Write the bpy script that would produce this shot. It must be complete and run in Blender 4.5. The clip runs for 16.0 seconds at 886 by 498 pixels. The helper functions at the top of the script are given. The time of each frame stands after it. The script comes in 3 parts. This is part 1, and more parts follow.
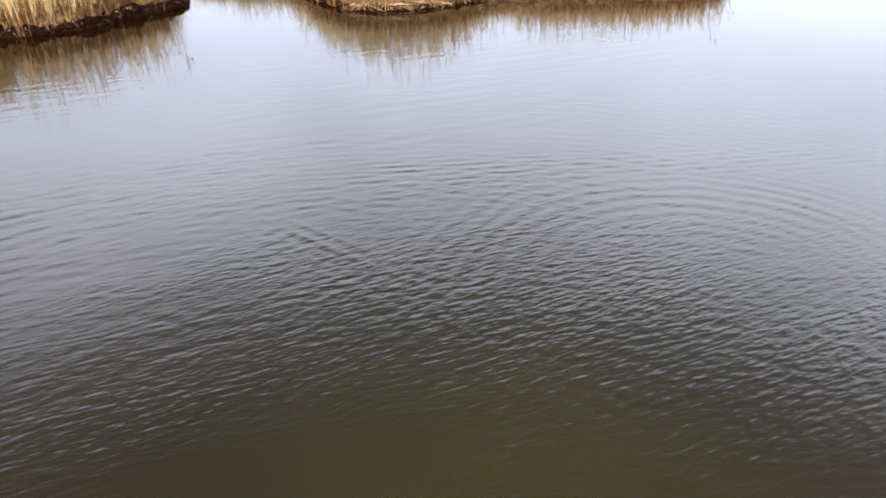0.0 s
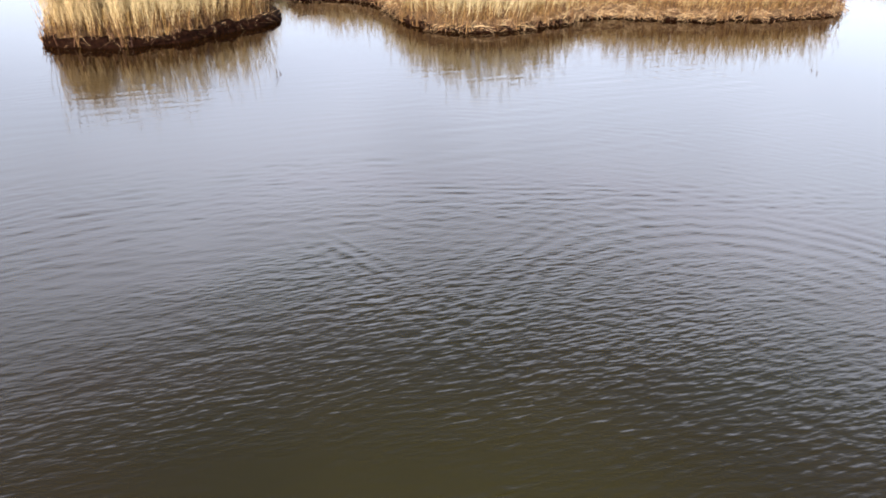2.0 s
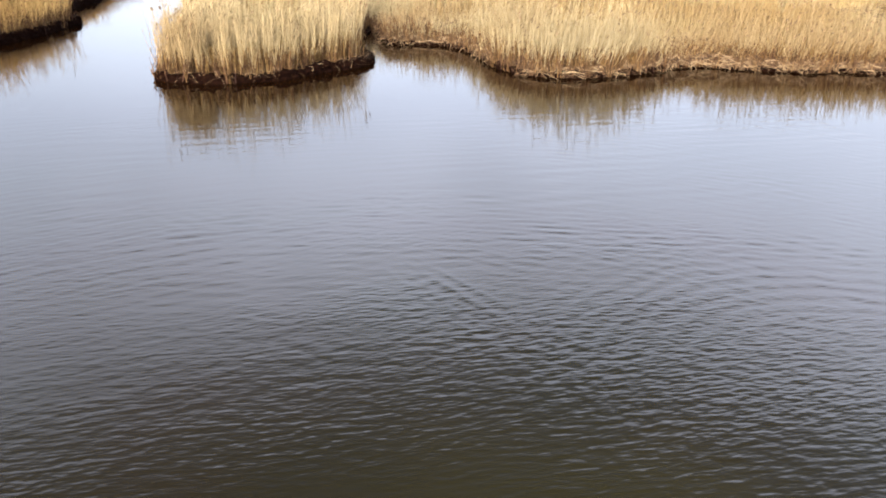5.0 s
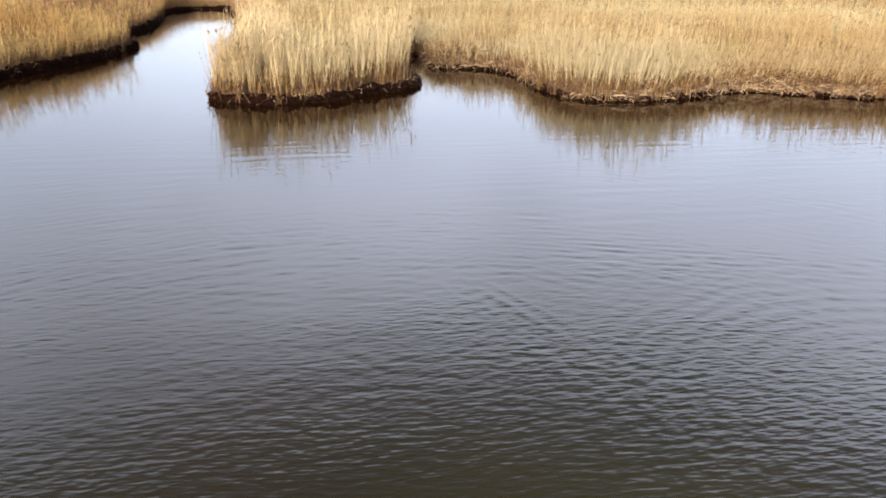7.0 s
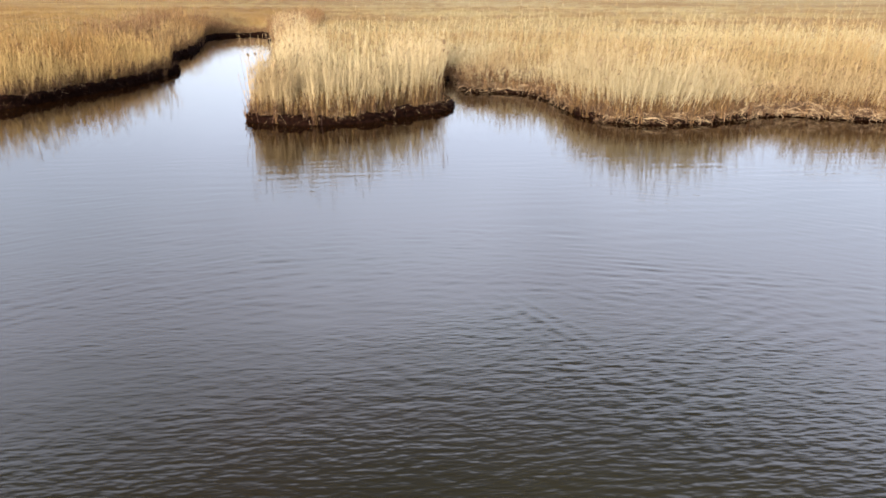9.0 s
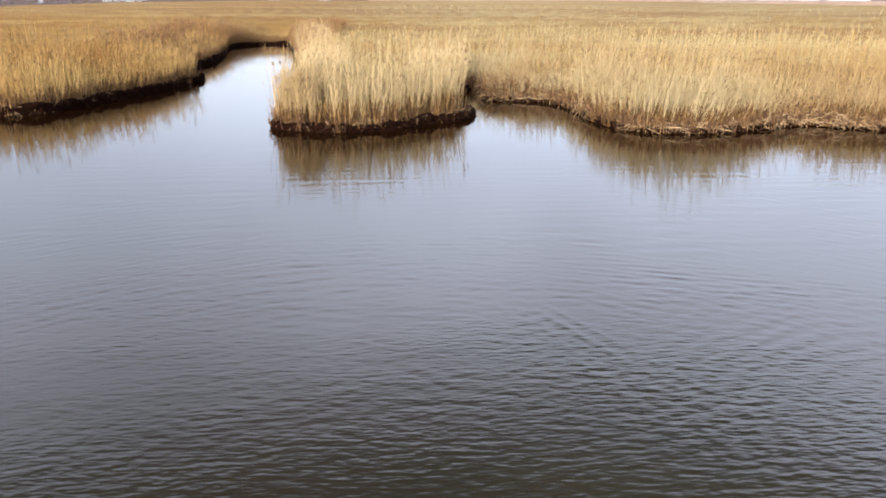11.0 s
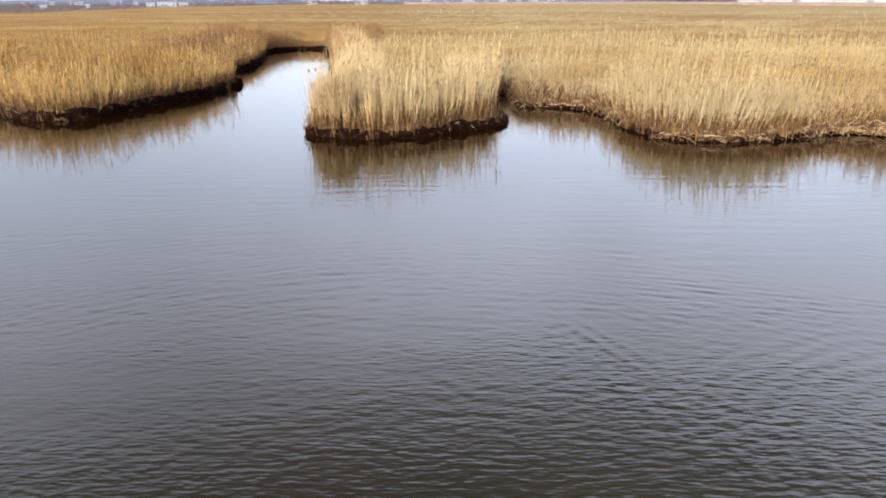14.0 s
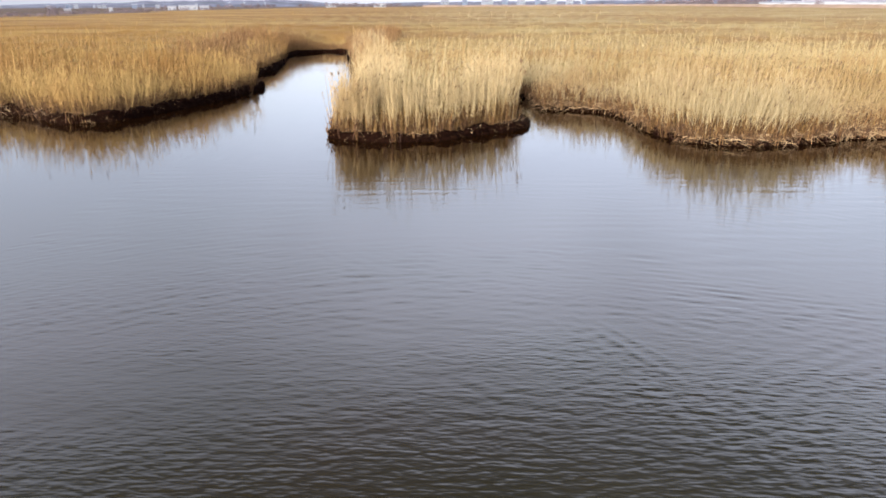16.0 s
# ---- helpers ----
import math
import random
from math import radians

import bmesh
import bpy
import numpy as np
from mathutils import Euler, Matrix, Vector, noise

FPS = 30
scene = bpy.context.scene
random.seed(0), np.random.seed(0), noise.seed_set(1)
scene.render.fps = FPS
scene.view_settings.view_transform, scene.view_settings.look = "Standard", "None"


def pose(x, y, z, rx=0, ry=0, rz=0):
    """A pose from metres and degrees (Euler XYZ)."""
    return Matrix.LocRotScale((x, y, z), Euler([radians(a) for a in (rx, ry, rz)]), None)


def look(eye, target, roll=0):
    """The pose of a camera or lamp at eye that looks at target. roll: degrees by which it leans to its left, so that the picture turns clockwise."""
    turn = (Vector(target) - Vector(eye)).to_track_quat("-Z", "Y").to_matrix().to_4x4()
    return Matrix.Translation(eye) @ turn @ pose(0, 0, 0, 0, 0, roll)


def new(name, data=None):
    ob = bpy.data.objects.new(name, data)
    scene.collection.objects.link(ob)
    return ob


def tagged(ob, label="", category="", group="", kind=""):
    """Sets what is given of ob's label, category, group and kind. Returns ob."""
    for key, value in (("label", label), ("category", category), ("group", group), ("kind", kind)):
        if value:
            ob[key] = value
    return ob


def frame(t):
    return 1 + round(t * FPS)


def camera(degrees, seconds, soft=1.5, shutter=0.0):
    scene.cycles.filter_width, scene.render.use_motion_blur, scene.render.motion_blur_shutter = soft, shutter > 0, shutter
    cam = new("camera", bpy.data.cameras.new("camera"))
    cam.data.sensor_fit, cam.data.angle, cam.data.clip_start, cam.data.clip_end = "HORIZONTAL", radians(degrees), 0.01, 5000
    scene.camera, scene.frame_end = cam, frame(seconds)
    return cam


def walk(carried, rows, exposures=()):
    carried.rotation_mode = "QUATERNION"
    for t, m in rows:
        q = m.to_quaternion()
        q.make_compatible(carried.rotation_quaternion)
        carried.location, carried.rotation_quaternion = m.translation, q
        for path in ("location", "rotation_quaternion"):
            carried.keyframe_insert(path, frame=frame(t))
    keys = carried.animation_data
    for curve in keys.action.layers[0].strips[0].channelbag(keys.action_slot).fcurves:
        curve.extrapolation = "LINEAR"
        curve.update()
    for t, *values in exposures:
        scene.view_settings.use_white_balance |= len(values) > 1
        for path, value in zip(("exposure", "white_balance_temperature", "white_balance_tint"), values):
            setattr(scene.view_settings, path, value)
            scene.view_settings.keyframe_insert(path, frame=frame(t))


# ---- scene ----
cam = camera(67.0, 16.0, soft=1.8)
PATH = [
    (0, (0.203, 0.344, 5.838), (0.904, 1.903, 4.801), 0.8),
    (0.5, (0.588, 0.344, 5.825), (1.226, 1.934, 4.794), 0.7),
    (1, (0.928, 0.343, 5.808), (1.5, 1.966, 4.789), 0.7),
    (1.5, (1.081, 0.283, 5.803), (1.594, 1.936, 4.8), 0.6),
    (2, (1.023, 0.289, 5.786), (1.496, 1.962, 4.798), 0.5),
    (2.5, (0.871, 0.353, 5.756), (1.321, 2.044, 4.787), 0.6),
    (3, (0.72, 0.434, 5.719), (1.157, 2.14, 4.771), 0.6),
    (3.5, (0.598, 0.502, 5.681), (1.01, 2.225, 4.753), 0.6),
    (4, (0.534, 0.561, 5.634), (0.907, 2.304, 4.725), 0.6),
    (6.5, (0.108, 0.626, 5.266), (0.328, 2.442, 4.458), 0.4),
    (7, (0.049, 0.641, 5.24), (0.248, 2.465, 4.446), 0.3),
    (7.5, (0.03, 0.638, 5.187), (0.209, 2.473, 4.411), 0.3),
    (8, (0.01, 0.584, 5.141), (0.165, 2.43, 4.386), 0.2),
    (8.5, (-0.005, 0.555, 5.097), (0.126, 2.41, 4.361), 0.1),
    (9, (-0.044, 0.533, 5.103), (0.072, 2.393, 4.377), 0.1),
    (11.5, (-0.221, 0.408, 5.105), (-0.171, 2.282, 4.408), -0.0),
    (12, (-0.167, 0.416, 5.137), (-0.136, 2.291, 4.444), -0.1),
    (12.5, (-0.123, 0.412, 5.19), (-0.11, 2.288, 4.496), -0.1),
    (13, (-0.111, 0.41, 5.225), (-0.115, 2.286, 4.531), -0.1),
    (13.5, (-0.134, 0.413, 5.255), (-0.152, 2.289, 4.561), -0.2),
    (14, (-0.137, 0.372, 5.27), (-0.168, 2.247, 4.576), -0.2),
    (14.5, (-0.176, 0.349, 5.282), (-0.217, 2.225, 4.59), -0.2),
    (15, (-0.21, 0.336, 5.302), (-0.263, 2.212, 4.613), -0.2),
    (15.5, (-0.252, 0.324, 5.317), (-0.321, 2.201, 4.629), -0.3),
    (16, (-0.324, 0.308, 5.309), (-0.404, 2.184, 4.622), -0.3),
]
walk(cam, [(t, look(eye, target, roll)) for t, eye, target, roll in PATH],
     [(0, 1.93, 6250, 13), (3.5, 1.82, 6180, 13), (7, 1.62, 6120, 13), (11, 1.54, 6120, 13), (16, 1.5, 6120, 13)])

# ---- light ----
from mathutils import kdtree

SUN_AZ, SUN_EL = radians(210), radians(24)      # behind the camera, to its left
def mix(nt, fac, a, b, kind="MIX"):
    n = nt.nodes.new("ShaderNodeMix")
    n.data_type, n.blend_type = "RGBA", kind
    for socket, value in ((n.inputs[0], fac), (n.inputs[6], a), (n.inputs[7], b)):
        if isinstance(value, (int, float)):
            socket.default_value = value
        elif isinstance(value, tuple):
            socket.default_value = (*value, 1)
        else:
            nt.links.new(value, socket)
    return n.outputs[2]


world = bpy.data.worlds.new("sky")
scene.world = world
world.use_nodes = True
wn = world.node_tree
sky = wn.nodes.new("ShaderNodeTexSky")
sky.sky_type, sky.sun_disc = "NISHITA", False
sky.sun_elevation, sky.sun_rotation = SUN_EL, SUN_AZ
sky.air_density, sky.dust_density, sky.ozone_density = 1.0, 3.6, 1.5
wn.nodes["Background"].inputs[1].default_value = 0.15
veil = wn.nodes.new("ShaderNodeHueSaturation")      # thin high cloud whitens and brightens the sky
veil.inputs["Saturation"].default_value, veil.inputs["Value"].default_value = 0.58, 0.6
wn.links.new(sky.outputs[0], veil.inputs["Color"])
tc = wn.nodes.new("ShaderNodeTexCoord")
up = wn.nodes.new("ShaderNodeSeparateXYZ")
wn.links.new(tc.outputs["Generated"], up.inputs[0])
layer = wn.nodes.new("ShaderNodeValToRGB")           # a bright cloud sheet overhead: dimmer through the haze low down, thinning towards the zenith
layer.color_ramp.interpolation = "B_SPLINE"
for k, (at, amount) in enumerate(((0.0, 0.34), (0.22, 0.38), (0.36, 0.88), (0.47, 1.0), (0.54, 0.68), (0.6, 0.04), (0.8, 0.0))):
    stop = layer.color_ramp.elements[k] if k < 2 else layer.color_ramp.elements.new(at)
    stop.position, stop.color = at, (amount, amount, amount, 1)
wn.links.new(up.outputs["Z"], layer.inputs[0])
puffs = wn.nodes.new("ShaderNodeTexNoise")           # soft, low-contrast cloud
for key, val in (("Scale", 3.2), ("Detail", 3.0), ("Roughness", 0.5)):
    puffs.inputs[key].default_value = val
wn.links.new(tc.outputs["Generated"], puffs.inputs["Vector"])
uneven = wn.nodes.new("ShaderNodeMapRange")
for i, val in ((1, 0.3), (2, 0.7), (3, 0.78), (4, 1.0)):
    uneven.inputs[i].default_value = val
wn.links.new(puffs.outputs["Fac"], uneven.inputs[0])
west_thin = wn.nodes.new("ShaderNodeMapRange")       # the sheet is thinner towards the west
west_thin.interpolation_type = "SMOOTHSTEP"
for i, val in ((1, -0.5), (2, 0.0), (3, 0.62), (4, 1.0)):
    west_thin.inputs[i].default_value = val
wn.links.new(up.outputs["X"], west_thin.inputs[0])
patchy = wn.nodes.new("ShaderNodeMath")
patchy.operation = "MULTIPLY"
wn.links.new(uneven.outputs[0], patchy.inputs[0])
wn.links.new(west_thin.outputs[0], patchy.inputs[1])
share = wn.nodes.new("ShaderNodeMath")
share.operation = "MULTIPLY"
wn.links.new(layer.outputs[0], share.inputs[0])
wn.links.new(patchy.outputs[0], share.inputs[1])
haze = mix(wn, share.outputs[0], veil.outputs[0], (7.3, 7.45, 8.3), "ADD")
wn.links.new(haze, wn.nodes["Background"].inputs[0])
sun = new("sun", bpy.data.lights.new("sun", "SUN"))
sun.data.energy, sun.data.angle, sun.data.color = 4.95, radians(22), (1.0, 0.92, 0.77)
sun_from = Vector((math.sin(SUN_AZ) * math.cos(SUN_EL), math.cos(SUN_AZ) * math.cos(SUN_EL), math.sin(SUN_EL)))
sun.matrix_world = look(sun_from * 50, (0, 0, 0))

rng = np.random.default_rng(7)


# ---- materials ----
def material(name, rough=0.8, spec=0.3):
    m = bpy.data.materials.new(name)
    m.use_nodes = True
    b = m.node_tree.nodes["Principled BSDF"]
    b.inputs["Roughness"].default_value = rough
    b.inputs["Specular IOR Level"].default_value = spec
    return m, m.node_tree, b


def node(nt, kind, **values):
    n = nt.nodes.new(kind)
    for key, value in values.items():
        n.inputs[key.replace("_", " ")].default_value = value
    return n


def coords(nt, scale=(1, 1, 1), turn=0.0):
    tc = nt.nodes.new("ShaderNodeTexCoord")
    mp = node(nt, "ShaderNodeMapping", Scale=scale, Rotation=(0, 0, radians(turn)))
    nt.links.new(tc.outputs["Object"], mp.inputs["Vector"])
    return mp.outputs[0]


def noise_tex(nt, vec, scale, detail=3.0, rough=0.55):
    n = node(nt, "ShaderNodeTexNoise", Scale=scale, Detail=detail, Roughness=rough)
    nt.links.new(vec, n.inputs["Vector"])
    return n.outputs["Fac"]


def ramp(nt, fac, stops):
    r = nt.nodes.new("ShaderNodeValToRGB")
    while len(r.color_ramp.elements) < len(stops):
        r.color_ramp.elements.new(0.5)
    for e, (p, c) in zip(r.color_ramp.elements, stops):
        e.position, e.color = p, (*c, 1)
    nt.links.new(fac, r.inputs[0])
    return r.outputs[0]


def calc(nt, kind, a, b=0.0, clamp=False):
    n = nt.nodes.new("ShaderNodeMath")
    n.operation, n.use_clamp = kind, clamp
    for socket, value in zip(n.inputs, (a, b)):
        if isinstance(value, (int, float)):
            socket.default_value = value
        else:
            nt.links.new(value, socket)
    return n.outputs[0]


def bump(nt, b, height, strength, distance):
    n = node(nt, "ShaderNodeBump", Strength=strength, Distance=distance)
    nt.links.new(height, n.inputs["Height"])
    nt.links.new(n.outputs[0], b.inputs["Normal"])


def straw(name, stops, patch=0.5, rough=0.75, gold=0.0):
    """Dry reed: tone by stem, and patches of paler and more golden reed some metres wide."""
    m, nt, b = material(name, rough, 0.2)
    geo = nt.nodes.new("ShaderNodeNewGeometry")
    tone = ramp(nt, geo.outputs["Random Per Island"], stops)
    wide = noise_tex(nt, coords(nt, (0.3, 1.0, 0.0)), 0.11, 2.0, 0.5)
    tint = ramp(nt, wide, [(0.42, (0.76, 0.55, 0.28)), (0.5, (1.0, 0.94, 0.77)), (0.585, (1.18, 1.19, 1.1))])
    c = mix(nt, patch, tone, tint, "MULTIPLY")
    nt.links.new(mix(nt, gold, c, (1.02, 0.84, 0.53), "MULTIPLY"), b.inputs["Base Color"])
    return m


def reed_set(kind, gold, tone=1.0):
    def toned(stops):
        return [(at, tuple(v * tone for v in c_)) for at, c_ in stops]

    return [straw(kind + "_stem", toned([(0.0, (0.185, 0.139, 0.074)), (0.45, (0.222, 0.173, 0.098)), (1.0, (0.258, 0.21, 0.128))]), gold=gold),
            straw(kind + "_leaf", toned([(0.0, (0.19, 0.143, 0.076)), (0.5, (0.208, 0.16, 0.088)), (1.0, (0.226, 0.178, 0.102))]), gold=gold),
            straw(kind + "_plume", [(0.0, (0.055, 0.030, 0.016)), (0.6, (0.115, 0.07, 0.038)), (1.0, (0.18, 0.122, 0.07))], gold=gold),
            # brown sheathed feet, darkened with the shade at the base of the stand
            straw(kind + "_shaded_foot", [(0.0, (0.022, 0.009, 0.004)), (0.5, (0.056, 0.026, 0.009)), (1.0, (0.135, 0.08, 0.03))], 0.2)]


PALE, POINT, GOLD = reed_set("pale_reed", 0.0), reed_set("point_reed", 0.0, 1.2), reed_set("golden_reed", 0.9, 1.1)
FAR = straw("far_reed", [(0.0, (0.18, 0.141, 0.076)), (0.5, (0.192, 0.153, 0.084)), (1.0, (0.205, 0.166, 0.094))], 0.8)
FAR_GOLD = straw("far_golden_reed", [(0.0, (0.142, 0.104, 0.05)), (0.5, (0.152, 0.113, 0.055)), (1.0, (0.163, 0.123, 0.062))], 0.8, gold=0.9)
RUST = [straw("rust_reed" + end, [(0.0, (0.06, 0.028, 0.010)), (0.5, (0.11, 0.058, 0.022)), (1.0, (0.19, 0.115, 0.05))], 0.2) for end in ("_stem", "_leaf", "_plume")]
# Brown sheath colour, made darker for the shade among the reed feet.
SHADED_SHEATH = straw("shaded_old_sheath", [(0.0, (0.022, 0.008, 0.004)), (0.5, (0.056, 0.025, 0.008)), (1.0, (0.15, 0.088, 0.032))], 0.2)
LITTER = straw("reed_litter", [(0.0, (0.03, 0.014, 0.006)), (0.55, (0.075, 0.042, 0.018)), (1.0, (0.28, 0.20, 0.115))], 0.2)

CANOPY, nt, b = material("reed_canopy", 0.9, 0.1)
fine = noise_tex(nt, coords(nt, (1.0, 0.35, 0.3)), 9.0, 5.0, 0.65)
mid = noise_tex(nt, coords(nt, (0.3, 1.0, 0.0)), 0.11, 2.0, 0.5)
wide = noise_tex(nt, coords(nt, (0.25, 1.0, 0.0)), 0.03, 2.0, 0.5)
c = ramp(nt, fine, [(0.3, (0.13, 0.097, 0.045)), (0.55, (0.168, 0.129, 0.064)), (0.75, (0.192, 0.152, 0.081))])
c = mix(nt, 0.6, c, ramp(nt, mid, [(0.42, (0.76, 0.55, 0.28)), (0.5, (1.0, 0.94, 0.77)), (0.585, (1.18, 1.19, 1.1))]), "MULTIPLY")
c = mix(nt, 0.7, c, ramp(nt, wide, [(0.38, (0.8, 0.62, 0.4)), (0.5, (1, 0.94, 0.82)), (0.64, (1.12, 1.1, 1.08))]), "MULTIPLY")
place = nt.nodes.new("ShaderNodeSeparateXYZ")
nt.links.new(coords(nt), place.inputs[0])
west = nt.nodes.new("ShaderNodeMapRange")           # the golden reeds grow on the western side
for i, val in ((1, -45.0), (2, 5.0), (3, 0.85), (4, 0.0)):
    west.inputs[i].default_value = val
nt.links.new(place.outputs[0], west.inputs[0])
c = mix(nt, west.outputs[0], c, (0.9, 0.76, 0.5), "MULTIPLY")
nt.links.new(c, b.inputs["Base Color"])
bump(nt, b, fine, 0.6, 0.25)

PEAT, nt, b = material("peat", 0.95, 0.02)
v = coords(nt)
c = ramp(nt, noise_tex(nt, v, 9.0, 6.0, 0.65), [(0.35, (0.003, 0.001, 0.0006)), (0.6, (0.007, 0.0026, 0.0014)), (0.8, (0.028, 0.013, 0.007))])
nt.links.new(c, b.inputs["Base Color"])
bump(nt, b, noise_tex(nt, v, 22.0, 5.0, 0.7), 0.9, 0.05)

GROUND, nt, b = material("marsh_ground", 0.9, 0.15)
v = coords(nt)
c = ramp(nt, noise_tex(nt, v, 2.5, 6.0, 0.65), [(0.3, (0.02, 0.011, 0.006)), (0.6, (0.05, 0.029, 0.015)), (0.8, (0.12, 0.08, 0.042))])
nt.links.new(c, b.inputs["Base Color"])
bump(nt, b, noise_tex(nt, v, 12.0, 5.0, 0.7), 0.8, 0.05)

# Murky pond: brown body colour under a rippled, mirror-like surface.
WATER, nt, b = material("pond_water", 0.055, 0.5)
b.inputs["IOR"].default_value = 1.33
silt = noise_tex(nt, coords(nt), 0.14, 3.0)
body = ramp(nt, silt, [(0.35, (0.0088, 0.0054, 0.0009)), (0.62, (0.0070, 0.0058, 0.0010))])
green = nt.nodes.new("ShaderNodeVectorMath")        # a cloud of green algae in the open water
green.operation = "DISTANCE"
green.inputs[1].default_value = (2.2, 3.5, 0.0)
nt.links.new(coords(nt), green.inputs[0])
bloom = nt.nodes.new("ShaderNodeMapRange")
bloom.interpolation_type = "SMOOTHSTEP"
for i, val in ((1, 4.4), (2, 8.0), (3, 1.0), (4, 0.0)):
    bloom.inputs[i].default_value = val
nt.links.new(calc(nt, "ADD", green.outputs["Value"], calc(nt, "MULTIPLY", silt, 7.0)), bloom.inputs[0])
body = mix(nt, bloom.outputs[0], body, (0.0122, 0.0100, 0.0019))
small = noise_tex(nt, coords(nt, (0.5, 1.6, 1), 6), 5.8, 1.5, 0.5)
slant = noise_tex(nt, coords(nt, (0.6, 1.7, 1), -24), 6.8, 1.5, 0.5)
gusts = ramp(nt, noise_tex(nt, coords(nt, (0.4, 1.0, 1), 12), 0.2, 3.0), [(0.38, (0.12,) * 3), (0.62, (1.0,) * 3)])
tc = nt.nodes.new("ShaderNodeTexCoord")
sep = nt.nodes.new("ShaderNodeSeparateXYZ")
nt.links.new(tc.outputs["Object"], sep.inputs[0])
calm = nt.nodes.new("ShaderNodeMapRange")           # the water lies still towards the reeds
for i, val in ((1, 8.0), (2, 14.5), (3, 1.0), (4, 0.11)):
    calm.inputs[i].default_value = val
nt.links.new(sep.outputs["Y"], calm.inputs[0])
shallow = nt.nodes.new("ShaderNodeMapRange")        # peat-stained shallows before the banks
for i, val in ((1, 19.0), (2, 25.0), (3, 0.0), (4, 1.0)):
    shallow.inputs[i].default_value = val
nt.links.new(calc(nt, "ADD", sep.outputs["Y"], calc(nt, "MULTIPLY", silt, 3.0)), shallow.inputs[0])
nt.links.new(mix(nt, shallow.outputs[0], body, (0.0045, 0.0017, 0.0004)), b.inputs["Base Color"])
h = calc(nt, "MULTIPLY", calc(nt, "ADD", small, slant), calc(nt, "MULTIPLY", gusts, calm.outputs[0]))
bump(nt, b, h, 1.0, 0.014)


# ---- mesh helpers ----
def raw_mesh(name, verts, tris, mats, slots=None, smooth=False):
    """A mesh from arrays of places and triangles."""
    me = bpy.data.meshes.new(name)
    verts, tris = np.ascontiguousarray(verts, np.float32), np.ascontiguousarray(tris, np.int32)
    me.vertices.add(len(verts))
    me.vertices.foreach_set("co", verts.ravel())
    me.loops.add(tris.size)
    me.loops.foreach_set("vertex_index", tris.ravel())
    me.polygons.add(len(tris))
    me.polygons.foreach_set("loop_start", np.arange(0, tris.size, 3, dtype=np.int32))
    me.polygons.foreach_set("loop_total", np.full(len(tris), 3, np.int32))
    for m in mats:
        me.materials.append(m)
    if slots is not None:
        me.polygons.foreach_set("material_index", np.ascontiguousarray(slots, np.int32))
    me.polygons.foreach_set("use_smooth", np.full(len(tris), smooth))
    me.update(calc_edges=True)
    me.validate()
    return me


def grid_tris(nx, ny):
    """Triangles of a sheet of ny rows of nx places."""
    i = (np.arange(ny - 1)[:, None] * nx + np.arange(nx - 1)).ravel()
    return np.concatenate([np.stack([i, i + 1, i + nx + 1], 1), np.stack([i, i + nx + 1, i + nx], 1)])


def waves(x, y, seed, size):
    """Smooth random heights, about -1 to 1, of features about size metres wide."""
    r, out = np.random.default_rng(seed), 0.0
    for k in range(7):
        a, p = r.uniform(0, 6.283, 2)
        f = 6.283 / size * r.uniform(0.5, 1.6)
        out = out + np.sin(f * (np.cos(a) * x + np.sin(a) * y) + p)
    return out / 3.2


# ---- the shore ----
LEFT_BANK = [(-76.81, 26.3), (-51.53, 33.25), (-36.07, 35.51), (-27.39, 34.95), (-23.63, 34.32), (-20.93, 32.32), (-19.23, 31.75), (-17.76, 32.58), (-16.95, 34.51), (-15.95, 37.54), (-15.05, 41.03), (-14.68, 44.34),
             (-14.62, 47.0), (-15.22, 47.9), (-16.94, 51.41), (-17.45, 55.69), (-17.59, 60.71)]
CHANNEL = [(-18.66, 67.17), (-20.21, 74.81), (-20.21, 79.49), (-17.5, 82.34), (-15.26, 81.81), (-14.18, 76.94), (-12.04, 67.09), (-10.26, 57.02), (-8.66, 48.47), (-7.24, 41.33), (-6.54, 35.8)]
PENINSULA = [(-6.32, 31.49), (-6.46, 28.93), (-5.78, 28.08), (-4.64, 27.64), (-3.3, 27.43), (-1.55, 27.95), (-0.41, 28.8), (0.52, 29.55), (1.55, 30.14), (2.23, 31.05), (2.38, 32.33), (2.08, 34.48),
             (2.15, 36.85), (2.57, 40.52)]
COVE = [(3.01, 41.3), (3.31, 39.22), (3.26, 37.25), (3.77, 36.22), (4.88, 36.07), (6.1, 35.5), (7.02, 33.95), (7.29, 32.02), (7.38, 29.92)]
RIGHT_BANK = [(7.84, 28.45), (8.55, 27.45), (9.89, 26.88), (11.75, 26.9), (13.42, 27.45), (14.57, 27.88), (15.03, 28.23), (16.46, 28.44), (17.58, 27.83), (19.25, 27.21), (20.5, 26.59), (22.08, 26.73),
              (23.01, 26.21), (25.65, 26.37), (27.25, 26.61), (28.33, 27.58), (28.81, 30.25), (29.9, 38.14), (34.2, 45.59), (39.98, 44.63), (41.97, 38.33), (46.63, 32.11), (62.0, 22.0)]
BEHIND = [(85, -10), (70, -55), (10, -75), (-55, -60), (-85, -15)]


